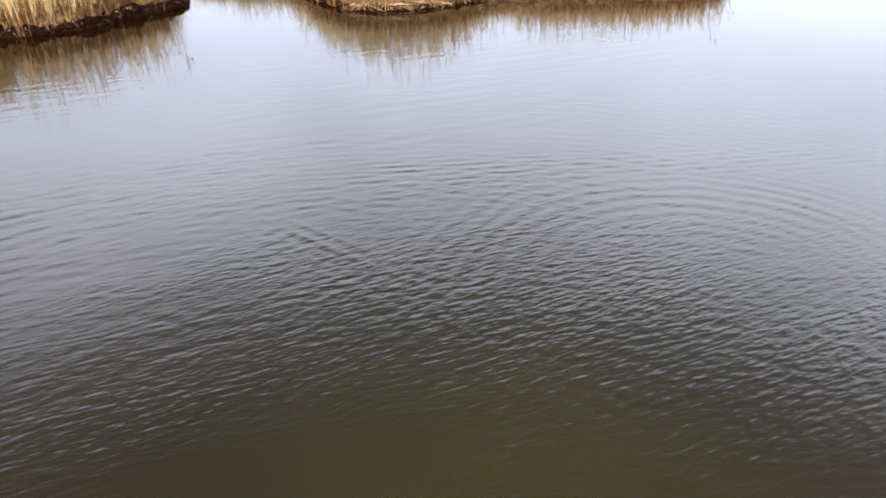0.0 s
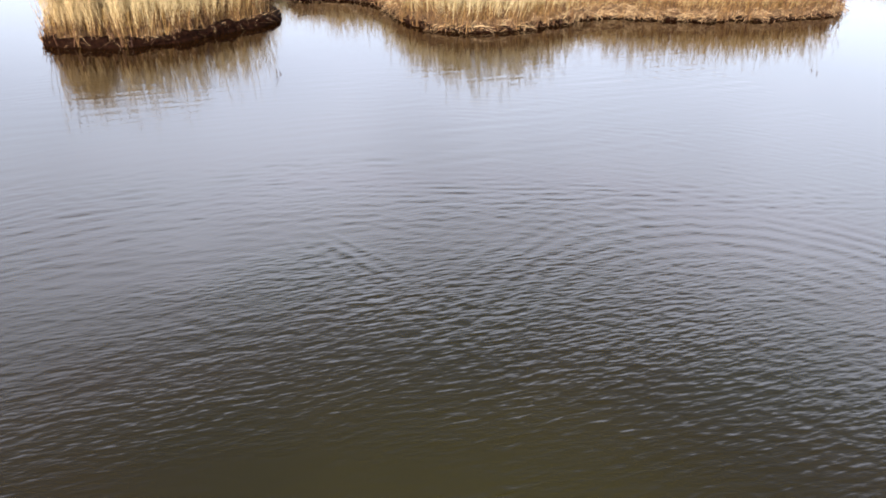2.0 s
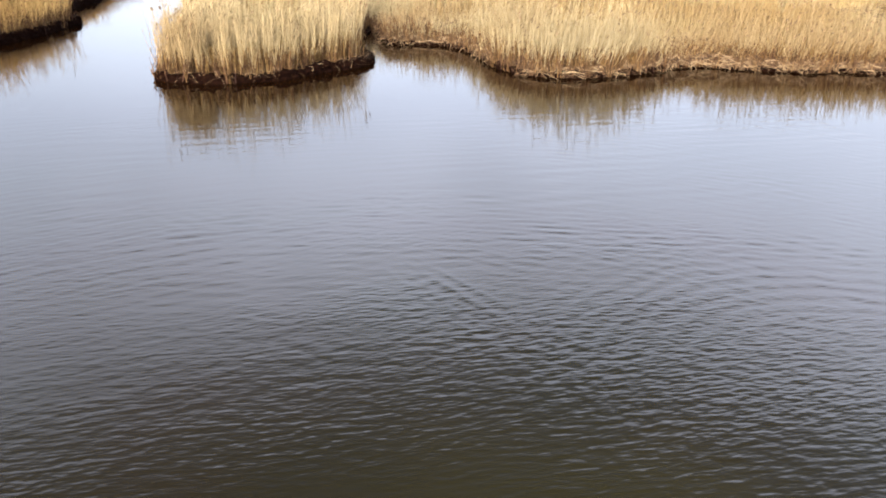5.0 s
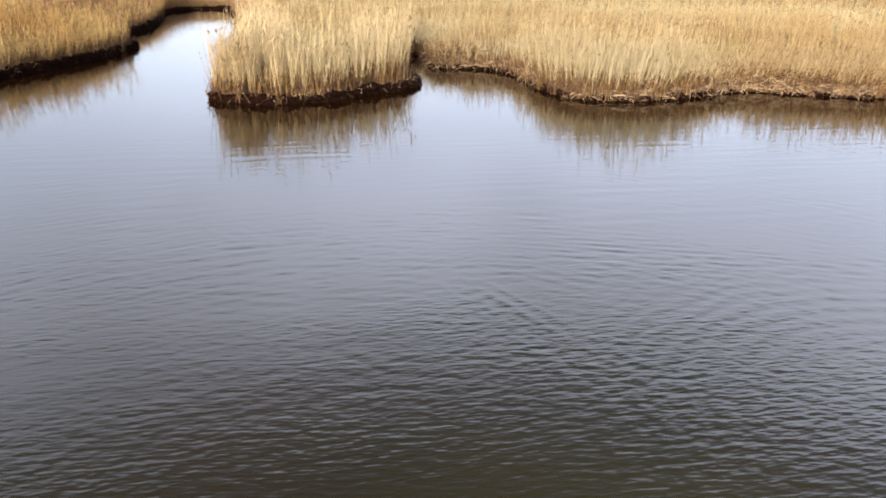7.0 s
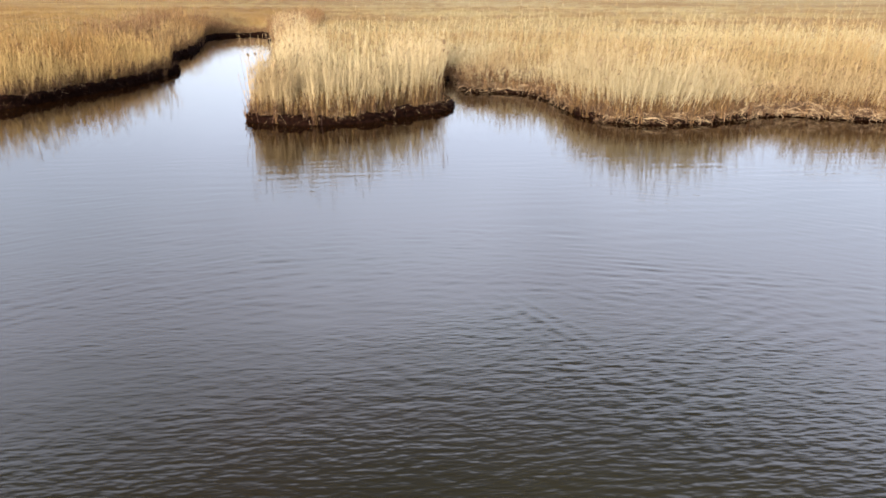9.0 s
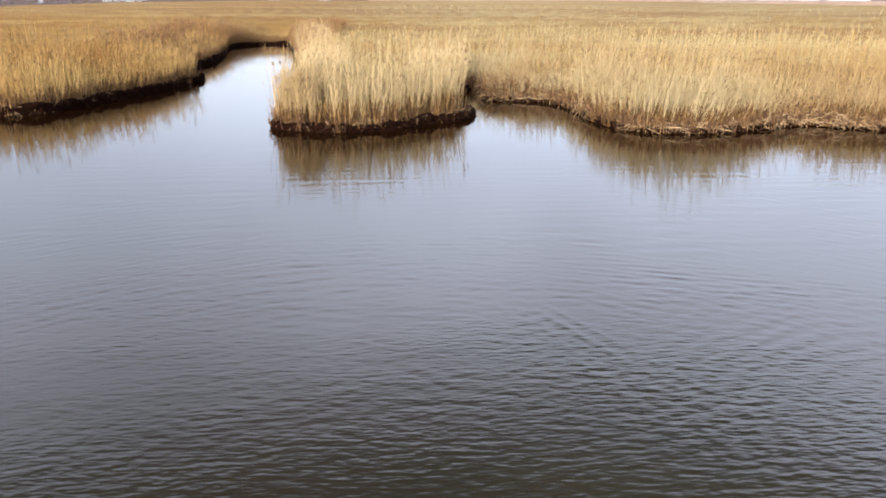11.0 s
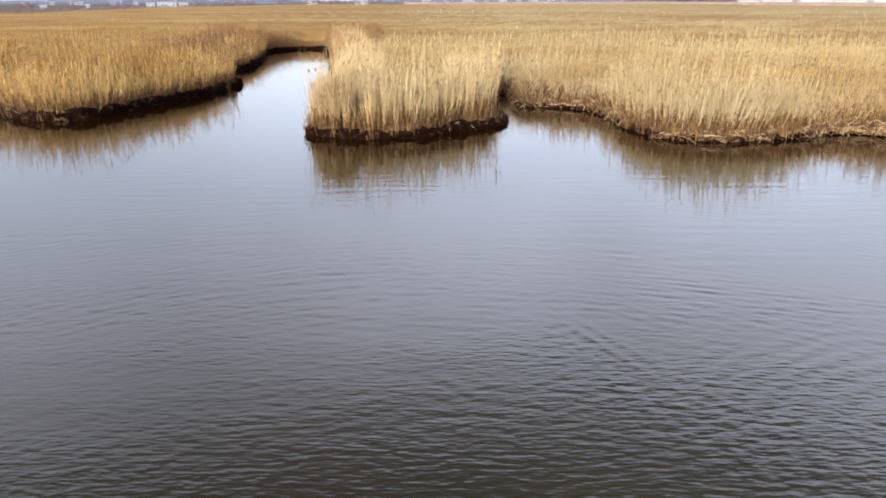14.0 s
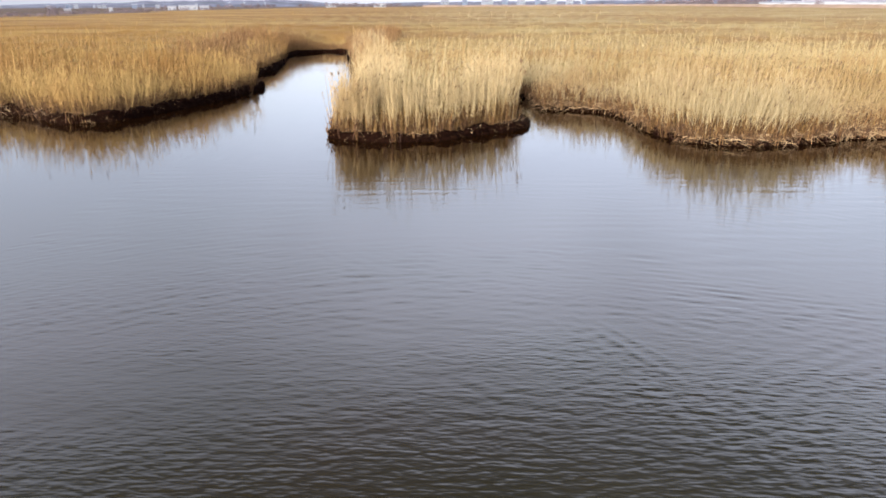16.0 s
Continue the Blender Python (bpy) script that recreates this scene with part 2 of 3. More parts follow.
def spline(points, closed, step):
    """A smooth line through the points, as places step metres apart."""
    p = np.array(points, float)
    n, out = len(p), []
    for i in range(n if closed else n - 1):
        a, b_, c_, d = (p[(i + k) % n] if closed else p[min(max(i + k, 0), n - 1)] for k in (-1, 0, 1, 2))
        m = max(2, int(np.linalg.norm(c_ - b_) / step))
        t = (np.arange(m) / m)[:, None]
        out.append(0.5 * (2 * b_ + (c_ - a) * t + (2 * a - 5 * b_ + 4 * c_ - d) * t**2 + (3 * b_ - a - 3 * c_ + d) * t**3))
    return np.concatenate(out)


POND = LEFT_BANK + CHANNEL + PENINSULA + COVE + RIGHT_BANK + BEHIND
EDGE = spline(POND, True, 0.12)
FIELD = 0.25                                     # spacing of the table of distances
fx, fy = np.arange(-92, 100, FIELD), np.arange(-82, 100, FIELD)


def distances():
    """A table of the distance from the water's edge: positive on land, negative in the pond."""
    tree = kdtree.KDTree(len(EDGE))
    for i, (x, y) in enumerate(EDGE):
        tree.insert((x, y, 0), i)
    tree.balance()
    nxt = np.roll(EDGE, -1, 0)
    coarse = 4
    out = np.empty((len(fy), len(fx)))
    for j, y in enumerate(fy):
        near = np.array([tree.find((x, y, 0))[2] for x in fx]) if 22 < y < 92 else np.interp(fx, fx[::coarse], [tree.find((x, y, 0))[2] for x in fx[::coarse]])
        cut = (EDGE[:, 1] > y) != (nxt[:, 1] > y)
        at_x = np.sort(EDGE[cut, 0] + (nxt[cut, 0] - EDGE[cut, 0]) * (y - EDGE[cut, 1]) / (nxt[cut, 1] - EDGE[cut, 1]))
        out[j] = np.where(np.searchsorted(at_x, fx) % 2 == 1, -near, near)
    return out


TABLE = distances()


def inland(x, y):
    """Metres from the water's edge, read from the table; far out it is all land."""
    x, y = np.asarray(x, float), np.asarray(y, float)
    u, v_ = (x - fx[0]) / FIELD, (y - fy[0]) / FIELD
    out_of = (u < 0) | (v_ < 0) | (u >= len(fx) - 1) | (v_ >= len(fy) - 1)
    u, v_ = np.clip(u, 0, len(fx) - 1.01), np.clip(v_, 0, len(fy) - 1.01)
    i, j = u.astype(int), v_.astype(int)
    p, q = u - i, v_ - j
    d = (TABLE[j, i] * (1 - p) + TABLE[j, i + 1] * p) * (1 - q) + (TABLE[j + 1, i] * (1 - p) + TABLE[j + 1, i + 1] * p) * q
    return np.where(out_of, 30.0, d)


def axis(lo, hi, step, end_lo, end_hi):
    """Even places from lo to hi, then wider and wider ones out to both ends."""
    a = list(np.arange(lo, hi, step))
    s = step
    while a[-1] < end_hi:
        s = min(s * 1.22, 400)
        a.append(min(a[-1] + s, end_hi))
    s = step
    while a[0] > end_lo:
        s = min(s * 1.22, 400)
        a.insert(0, max(a[0] - s, end_lo))
    return np.array(a)


gx, gy = axis(-30, 34, 0.5, -3800, 3800), axis(24, 90, 0.5, -3000, 3900)
GX, GY = np.meshgrid(gx, gy)
D = inland(GX, GY)
gz = np.interp(D, [-4, -1.0, 0.15, 0.6, 3, 40], [-1.3, -0.7, -0.15, 0.18, 0.26, 0.34]) + 0.04 * waves(GX, GY, 3, 1.7)
ground = new("ground", raw_mesh("ground", np.stack([GX, GY, gz], -1).reshape(-1, 3), grid_tris(len(gx), len(gy)), [GROUND], smooth=True))
tagged(ground, "dark wet marsh soil under dead reeds, sinking to the pond bed", "ground", kind="structure")

# Ripples: many small wave trains running roughly towards and away from the banks, in drifting patches, calmer towards the reeds,
# and older rings and a slanting trail of disturbed water.
def steps(*rows):
    """Places that run on from row to row: (start, end, step)."""
    return np.concatenate([np.arange(*row) for row in rows])


wx = axis(-11, 16, 0.055, -90, 90)
wy = steps((-80, -20, 4), (-20, 3.4, 0.9), (3.4, 9, 0.03), (9, 15, 0.042), (15, 24, 0.07), (24, 90, 1.2))
WX, WY = np.meshgrid(wx, wy)
wz, wr = 0 * WX, np.random.default_rng(17)
for k in range(64):
    lam = wr.uniform(0.13, 0.26) if k % 2 else wr.uniform(0.26, 0.44)
    if k % 3:                                       # rings spreading from the rotor wash below the flight
        way = np.hypot(WX - wr.normal(0.2, 2.0), WY + 0.5 - wr.normal(0, 1.5))
    else:                                           # wind ripples
        a = radians(90 + wr.normal(0, 34))
        way = np.cos(a) * WX + np.sin(a) * WY
    patch = np.clip(waves(WX * 0.7, WY, 100 + k, 2.8) * 0.95 + 0.08, 0, 1) * (np.clip((WY - 5.5) / 4, 0.3, 1) if k % 2 else 1)
    wz += patch * lam * 0.0035 * np.sin(6.283 / lam * way + wr.uniform(0, 6.28) + 0.8 * waves(WX, WY, 200 + k, 1.8))
wz *= np.interp(WY, [3, 6, 9, 11, 14, 18, 24], [0.13, 0.155, 0.28, 0.5, 0.6, 0.36, 0.12]) * (0.35 + 0.65 * np.clip(0.65 + 0.75 * waves(WX * 0.6, WY, 401, 5.0), 0, 1.3))
for k in range(7):                                  # long low swells on the calm water
    lam, a = wr.uniform(0.42, 0.75), radians(90 + wr.normal(0, 6))
    patch = np.clip(waves(WX * 0.45, WY, 500 + k, 4.0), 0, 1) * np.clip((WY - 12.5) / 2, 0, 1) * np.clip((24 - WY) / 4, 0, 1)
    wz += patch * 0.0011 * np.sin(6.283 / lam * (np.cos(a) * WX + np.sin(a) * WY) + wr.uniform(0, 6.28) + 0.8 * waves(WX * 0.5, WY, 520 + k, 3.0))
ring = np.hypot((WX - 7.5) * 0.9, WY - 6.3)
wz += 0.0026 * np.exp(-((ring - 3.4) / 1.3) ** 2) * np.sin(6.283 / 0.36 * ring + 0.8 * waves(WX, WY, 301, 1.5)) * np.clip((WY - 6) / 2, 0.15, 1)
trail_u, trail_v = (WX - 1.2) * 0.46 - (WY - 11.5) * 0.89, (WX - 1.2) * 0.89 + (WY - 11.5) * 0.46
trail = np.clip(trail_u / 1.0, 0, 1) * np.clip((7.5 - trail_u) / 3, 0, 1) * np.exp(-(trail_v / (0.3 + 0.12 * np.abs(trail_u))) ** 2)
wz += trail * (0.0024 * waves(WX, WY, 302, 0.34) + 0.0010 * np.sin(6.283 / 0.22 * (trail_v + 0.06 * trail_u) + 2.2 * waves(WX, WY, 303, 0.9)))
along_trail = np.clip(trail_u / 0.8, 0, 1) * np.clip((5.6 - trail_u) / 3.2, 0, 1) * (0.65 + 0.5 * waves(WX, WY, 304, 1.2))
for off, drift, wide_ in ((-0.2, -0.03, 0.07), (0.24, 0.05, 0.06), (0.46, 0.09, 0.05)):
    wz += 0.0046 * along_trail * np.exp(-((trail_v - off - drift * trail_u) / wide_) ** 2)
streak = np.exp(-((WY - 13.2 + 0.33 * (WX - 2)) / 0.8) ** 2) * np.clip((WX - 1.5) / 2, 0, 1)
wz += 0.0018 * streak * (np.sin(6.283 / 0.24 * (WY + 0.3 * WX)) + np.sin(6.283 / 0.3 * (WY + 0.12 * WX) + 2))
fine_area = (np.gradient(wx)[None, :] < 0.08) & (np.gradient(wy)[:, None] < 0.1)
wz = np.where(fine_area, wz, 0)
water = new("water", raw_mesh("water", np.stack([WX, WY, wz], -1).reshape(-1, 3), grid_tris(len(wx), len(wy)), [WATER], smooth=True))
tagged(water, "murky brown pond water mirroring the pale sky, lightly rippled", "water", kind="structure")


def peat_bank(points, label, top):
    """A ragged, slumping edge of black peat, swept along the water's edge."""
    line = spline(points, False, 0.09)
    t = np.gradient(line, axis=0)
    t /= np.linalg.norm(t, axis=1, keepdims=True) + 1e-9
    side = np.stack([-t[:, 1], t[:, 0]], 1)          # points to the land
    prof = [(-0.35, -0.5), (-0.1, -0.12), (0.0, 0.02), (0.0, 0.11), (-0.03, 0.2), (0.02, 0.29), (0.12, 0.35), (0.28, 0.37), (0.5, 0.34), (0.9, 0.3), (1.4, 0.1)]
    rows = []
    s = np.arange(len(line)) * 0.09
    for k, (o, z) in enumerate(prof):
        lump = 0.07 * waves(s, 0.16 * k + 0 * s, 11, 0.6) + 0.035 * waves(s, 0.1 * k + 0 * s, 12, 0.3) + rng.normal(0, 0.012, len(s))
        lift = top * (1 + 0.22 * waves(s, 0 * s, 13, 2.2) + 0.14 * waves(s, 0.1 * k + 0 * s, 14, 0.5)) if z > 0.05 else np.ones(len(s))
        xy = line + side * (o + lump)[:, None]
        rows.append(np.column_stack([xy, z * lift + (rng.normal(0, 0.014, len(s)) if z > 0.05 else 0)]))
    v_ = np.stack(rows, 0)
    ob = new("peat_bank", raw_mesh("peat_bank", v_.reshape(-1, 3), grid_tris(len(line), len(prof)), [PEAT], smooth=True))
    return tagged(ob, label, "bank", kind="structure")


peat_bank(LEFT_BANK[1:] + CHANNEL[:1], "dark undercut peat bank below golden reeds", 1.15)
peat_bank(CHANNEL[:6], "dark slumped peat bank closing the narrow channel", 0.85)
peat_bank(CHANNEL[5:] + PENINSULA, "black ragged peat bank round a reed-covered point", 0.82)
peat_bank(PENINSULA[-1:] + COVE + RIGHT_BANK[:6], "dark peat bank half hidden by fallen reeds", 0.6)
peat_bank(RIGHT_BANK[5:9], "low soft peat bank buried under fallen reeds", 0.28)
peat_bank(RIGHT_BANK[8:-2], "low dark peat bank below a fringe of fallen reeds", 0.42)


# ---- reeds ----
def reed_height(x, y):
    """Height of the reeds above the soil."""
    h_ = 2.45 + 0.18 * waves(x, y, 21, 6.0) + 0.12 * waves(x, y, 22, 1.6)
    h_ = h_ - 0.35 * np.exp(-((x + 22) / 6.0) ** 2) * np.exp(-((y - 32) / 5.0) ** 2)
    h_ = h_ - 1.15 * np.exp(-((x - 15.8) / 1.6) ** 2 - ((y - 29.0) / 1.8) ** 2)
    h_ = h_ - 1.0 * np.exp(-((x - 5.1) / 2.6) ** 2 - ((y - 36.8) / 2.0) ** 2)
    h_ = h_ - 0.9 * np.exp(-((x + 16) / 6.0) ** 2 - ((y - 85) / 4.0) ** 2)
    h_ = h_ - 1.15 * np.exp(-((x + 17.5) / 3.6) ** 2) * np.clip((y - 47) / 3, 0, 1) * np.clip((92 - y) / 6, 0, 1)
    return h_


def scatter(n, x0, x1, y0, y1, near, far_, front=0.2):
    """n random places in a box that lie between near and far_ metres inland."""
    p = np.stack([rng.uniform(x0, x1, n), rng.uniform(y0, y1, n)], 1)
    d = inland(p[:, 0], p[:, 1])
    lo = near(p[:, 0], p[:, 1]) if callable(near) else near
    clump = rng.random(n) < 0.55 + 0.8 * waves(p[:, 0], p[:, 1], 34, 0.5)
    thin = rng.random(n) < front + 0.75 * (d - lo)        # sparse at the very edge
    return p[(d > lo) & (d < far_) & ((clump & thin) | (d > 2.5))]


def in_view(p, spare=4.0):
    """Places in the wedge of marsh that the flight looks over."""
    a = np.degrees(np.arctan2(p[:, 0], p[:, 1]))
    return p[(a > -41 - spare) & (a < 52 + spare) & (p[:, 1] > 20)]


def reed_mesh(name, p, z0, height, width, leaves, plume, lean=(0.0, 0.0), spread=0.07, curve=0.12, levels=3, mats=None):
    """Reeds: a three-sided bent stem each, with narrow hanging leaves and a drooping plume."""
    n = len(p)
    tilt = rng.normal(0, spread, (n, 2)) + np.array(lean)
    bow = rng.normal(0, curve, (n, 2)) + np.array(lean) * 0.9
    w = width * rng.uniform(0.7, 1.35, n)

    def along(f):
        f = np.asarray(f, float)
        xy = p + tilt * (height * f)[:, None] + bow * (height * f * f)[:, None] * 0.5
        return np.column_stack([xy, z0 + (height - (bow**2).sum(1) * height * 0.3) * f])

    vs, ts, ms, base = [], [], [], 0
    spin = rng.uniform(0, 6.283, n)
    foot = np.clip(rng.uniform(0.28, 0.75, n) / height, 0.1, 0.6)        # how far the old sheaths, with base shade in their colour, clothe each stem
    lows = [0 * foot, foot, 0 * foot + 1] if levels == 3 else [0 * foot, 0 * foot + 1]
    for k, f in enumerate(lows):
        c_ = along(f)
        r_ = w * (0.5 - 0.32 * f)
        for j in range(3):
            a = spin + j * 2.0944
            vs.append(c_ + np.column_stack([np.cos(a) * r_, np.sin(a) * r_, 0 * r_]))
    lv = len(lows)
    idx = np.arange(n)
    for k in range(lv - 1):
        for j in range(3):
            a0, a1 = (3 * k + j) * n + idx, (3 * k + (j + 1) % 3) * n + idx
            b0, b1 = a0 + 3 * n, a1 + 3 * n
            ts += [np.stack([a0, a1, b1], 1), np.stack([a0, b1, b0], 1)]
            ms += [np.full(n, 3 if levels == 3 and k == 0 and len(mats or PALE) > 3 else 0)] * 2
    base = 3 * lv * n
    for k in range(leaves):
        f = rng.uniform(0.38, 0.95, n)
        r0 = along(f)
        a = rng.normal(0.5, 1.6, n)
        ln = rng.uniform(0.25, 0.6, n) * np.clip(height / 2.2, 0.5, 1)
        out = np.column_stack([np.cos(a), np.sin(a), 0 * a]) * rng.uniform(0.15, 0.6, n)[:, None]
        sid = np.column_stack([-np.sin(a), np.cos(a), 0 * a]) * (w * 0.5)[:, None]
        mid_ = r0 + out * (ln * 0.42)[:, None] + np.column_stack([0 * a, 0 * a, ln * rng.uniform(0.3, 0.6, n)])
        tip = r0 + out * ln[:, None] + np.column_stack([0 * a, 0 * a, ln * rng.uniform(0.0, 1.0, n)])
        vs += [r0, mid_ + sid, mid_ - sid + np.array([0, 0, 0.012]), tip]
        i0 = base + idx
        ts += [np.stack([i0, i0 + n, i0 + 2 * n], 1), np.stack([i0 + n, i0 + 3 * n, i0 + 2 * n], 1)]
        ms += [np.ones(n, int)] * 2
        base += 4 * n
    pick = np.nonzero(rng.random(n) < plume)[0]
    if len(pick):
        m_ = len(pick)
        top = along(np.full(n, 0.97))[pick]
        a = rng.normal(0.3, 0.9, m_)
        ln = rng.uniform(0.16, 0.30, m_) * max(1.0, width / 0.03)
        out = np.column_stack([np.cos(a) * 0.55, np.sin(a) * 0.55, rng.uniform(0.3, 0.95, m_)])
        fat = ln * 0.13
        mids = top + out * (ln * 0.4)[:, None]
        vs.append(top)
        for j in range(3):
            an = j * 2.0944 + a
            vs.append(mids + np.column_stack([np.cos(an) * fat, np.sin(an) * fat, 0 * an]))
        vs.append(top + out * ln[:, None] - np.column_stack([0 * a, 0 * a, ln * 0.15]))
        i = base + np.arange(m_)
        for j in range(3):
            p0, p1 = i + (1 + j) * m_, i + (1 + (j + 1) % 3) * m_
            ts += [np.stack([i, p1, p0], 1), np.stack([i + 4 * m_, p0, p1], 1)]
            ms += [np.full(m_, 2)] * 2
    return raw_mesh(name, np.concatenate(vs), np.concatenate(ts), mats or PALE, np.concatenate(ms))


def soil(p):
    return np.interp(inland(p[:, 0], p[:, 1]), [0.0, 0.15, 0.6, 3], [0.05, 0.2, 0.24, 0.3])


def reed_bed(name, label, p, width, leaves, plume, low=0.0, tall=0.22, **more):
    e = 0.3
    d = inland(p[:, 0], p[:, 1])
    out = np.stack([inland(p[:, 0] - e, p[:, 1]) - inland(p[:, 0] + e, p[:, 1]), inland(p[:, 0], p[:, 1] - e) - inland(p[:, 0], p[:, 1] + e)], 1) / (2 * e)
    more["lean"] = np.array(more.get("lean", (0, 0))) + out * (np.where((p[:, 0] < -4.6) & (p[:, 0] > -13.0), -0.02, 0.15) * np.clip((1.7 - d) / 1.2, 0, 1))[:, None]
    hh = reed_height(p[:, 0], p[:, 1]) * (np.clip(rng.normal(0.66, 0.12, len(p)) + 0.09 * waves(p[:, 0], p[:, 1], 23, 0.8), 0.35, 0.95) + np.where(rng.random(len(p)) < tall, rng.uniform(0.1, 0.5, len(p)), 0))
    open_ = np.where(p[:, 0] > 2.6, 0.42 * (1 - np.exp(-((p[:, 0] - 11.0) / 3.2) ** 4)), 0.0) + 0.3 * np.exp(-((p[:, 0] + 16.2) / 1.6) ** 2)
    hh *= 1 - open_ * np.clip(1 - (d - 0.3) / 3.5, 0, 1)     # the stand rises inland where the edge is grazed and broken
    z = soil(p) - 0.05 + low * hh
    ob = new(name, reed_mesh(name, p, z, hh * (1 - low), width, leaves, plume, **more))
    return tagged(ob, label, "reeds", kind="stuff")


def start_left(x, y):
    return np.where(x > -18.2, 0.3, 0.15) + np.where(y > 60, 0.05, 0) + 0.15 * waves(x, y, 31, 1.3) - 0.45 * np.clip(waves(x, y, 35, 1.3) - 0.3, 0, 1)


def start_point(x, y):
    ends = np.where(y < 34, 0.45 * np.clip((x + 1.2) / 2.5, 0, 1), 0) + np.where((x < -5.0) & (y < 34), -0.1, 0)
    return 0.22 + 0.14 * waves(x, y, 32, 0.9) + np.where(y > 60, 0.15, 0) + ends - 0.45 * np.exp(-((x + 3.35) / 0.22) ** 2)


def start_right(x, y):
    return 0.08 + 0.16 * waves(x, y, 33, 1.2)


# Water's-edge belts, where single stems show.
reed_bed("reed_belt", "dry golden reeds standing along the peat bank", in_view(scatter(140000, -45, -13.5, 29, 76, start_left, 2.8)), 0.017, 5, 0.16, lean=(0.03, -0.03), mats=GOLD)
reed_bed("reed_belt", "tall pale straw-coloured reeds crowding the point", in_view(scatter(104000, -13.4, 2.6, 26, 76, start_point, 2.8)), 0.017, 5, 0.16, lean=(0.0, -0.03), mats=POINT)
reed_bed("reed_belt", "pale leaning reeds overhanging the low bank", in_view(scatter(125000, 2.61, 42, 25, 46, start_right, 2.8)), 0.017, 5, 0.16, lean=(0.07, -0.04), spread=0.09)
reed_bed("reed_belt", "shaggy brown reeds closing the narrow channel", in_view(scatter(75000, -32, -8, 50, 92, 0.15, 6.0)), 0.03, 5, 0.2, lean=(0.03, -0.03), mats=RUST)
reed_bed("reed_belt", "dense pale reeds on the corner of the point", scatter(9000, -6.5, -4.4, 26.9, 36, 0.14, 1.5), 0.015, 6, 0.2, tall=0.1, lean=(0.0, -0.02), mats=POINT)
# Old brown leaf sheaths and broken stems, their colour deepened by shade between the feet.
for near, count, box, label in ((start_left, 120000, (-45, -13.5, 29, 76), "rusty old leaf sheaths, colour darkened with shade, at the foot of the golden reeds"),
                                (start_point, 105000, (-13.4, 2.6, 26, 76), "rusty old leaf sheaths, colour darkened with shade, at the foot of the pale reeds"),
                                (start_right, 125000, (2.61, 42, 25, 46), "rusty old leaf sheaths, colour darkened with shade, at the foot of the leaning reeds")):
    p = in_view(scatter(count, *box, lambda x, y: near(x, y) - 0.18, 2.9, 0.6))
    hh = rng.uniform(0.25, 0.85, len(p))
    tagged(new("reed_undergrowth", reed_mesh("reed_undergrowth", p, soil(p), hh, 0.03, 2, 0.0, spread=0.12, curve=0.3, levels=2, mats=[SHADED_SHEATH, SHADED_SHEATH, SHADED_SHEATH])), label, "reeds", kind="stuff")
# Golden dead leaves and half-tall shoots inside the stands, added to warm their reflections.
AMBER = straw("amber_reed", [(0.0, (0.08, 0.041, 0.011)), (0.5, (0.125, 0.072, 0.02)), (1.0, (0.175, 0.11, 0.036))], 0.2)
for near, count, box, label in ((start_left, 60000, (-45, -13.5, 29, 60), "amber half-tall shoots inside the golden reeds"),
                                (start_point, 60000, (-9.0, 2.6, 26, 50), "amber half-tall shoots inside the reeds of the point"),
                                (start_right, 70000, (7.0, 42, 25, 46), "amber half-tall shoots inside the leaning reeds")):
    p = in_view(scatter(count, *box, lambda x, y: near(x, y) + 0.12, 2.0, 0.6))
    hh = rng.uniform(0.45, 1.0, len(p)) * reed_height(p[:, 0], p[:, 1]) / 2.45
    tagged(new("reed_undergrowth", reed_mesh("reed_undergrowth", p, soil(p), hh, 0.022, 2, 0.0, spread=0.07, curve=0.15, levels=2, mats=[AMBER, AMBER, AMBER])), label, "reeds", kind="stuff")
# The bed behind, of which the tops show.
reed_bed("reed_bed", "dense golden reed bed with brown seed heads", in_view(scatter(32000, -48, -13.5, 29, 52, 2.2, 99)), 0.025, 2, 0.24, low=0.4, tall=0.16, levels=2, lean=(0.04, 0), mats=[FAR_GOLD, FAR_GOLD, GOLD[2]])
reed_bed("reed_bed", "dense pale reed bed with brown seed heads", in_view(scatter(52000, -13.4, 62, 26, 52, 2.2, 99)), 0.025, 2, 0.24, low=0.4, tall=0.16, levels=2, lean=(0.05, 0), mats=[FAR, FAR, PALE[2]])
reed_bed("reed_bed", "golden dead reeds spreading over the marsh", in_view(scatter(15000, -95, -10, 52, 100, 1.0, 999)), 0.035, 1, 0.12, low=0.6, tall=0.06, levels=2, lean=(0.04, 0), mats=[FAR_GOLD, FAR_GOLD, GOLD[2]])
reed_bed("reed_bed", "pale dead reeds spreading over the marsh", in_view(scatter(25000, -10, 130, 52, 100, 1.0, 999)), 0.035, 1, 0.12, low=0.6, tall=0.06, levels=2, lean=(0.04, 0), mats=[FAR, FAR, PALE[2]])
reed_bed("reed_bed", "far golden reeds fading towards the horizon", in_view(scatter(18000, -230, -20, 100, 260, 1.0, 9999)), 0.10, 0, 0.0, low=0.72, tall=0.02, levels=2, mats=[FAR_GOLD])
reed_bed("reed_bed", "far pale reeds fading towards the horizon", in_view(scatter(30000, -20, 320, 100, 260, 1.0, 9999)), 0.10, 0, 0.0, low=0.72, tall=0.02, levels=2, mats=[FAR])

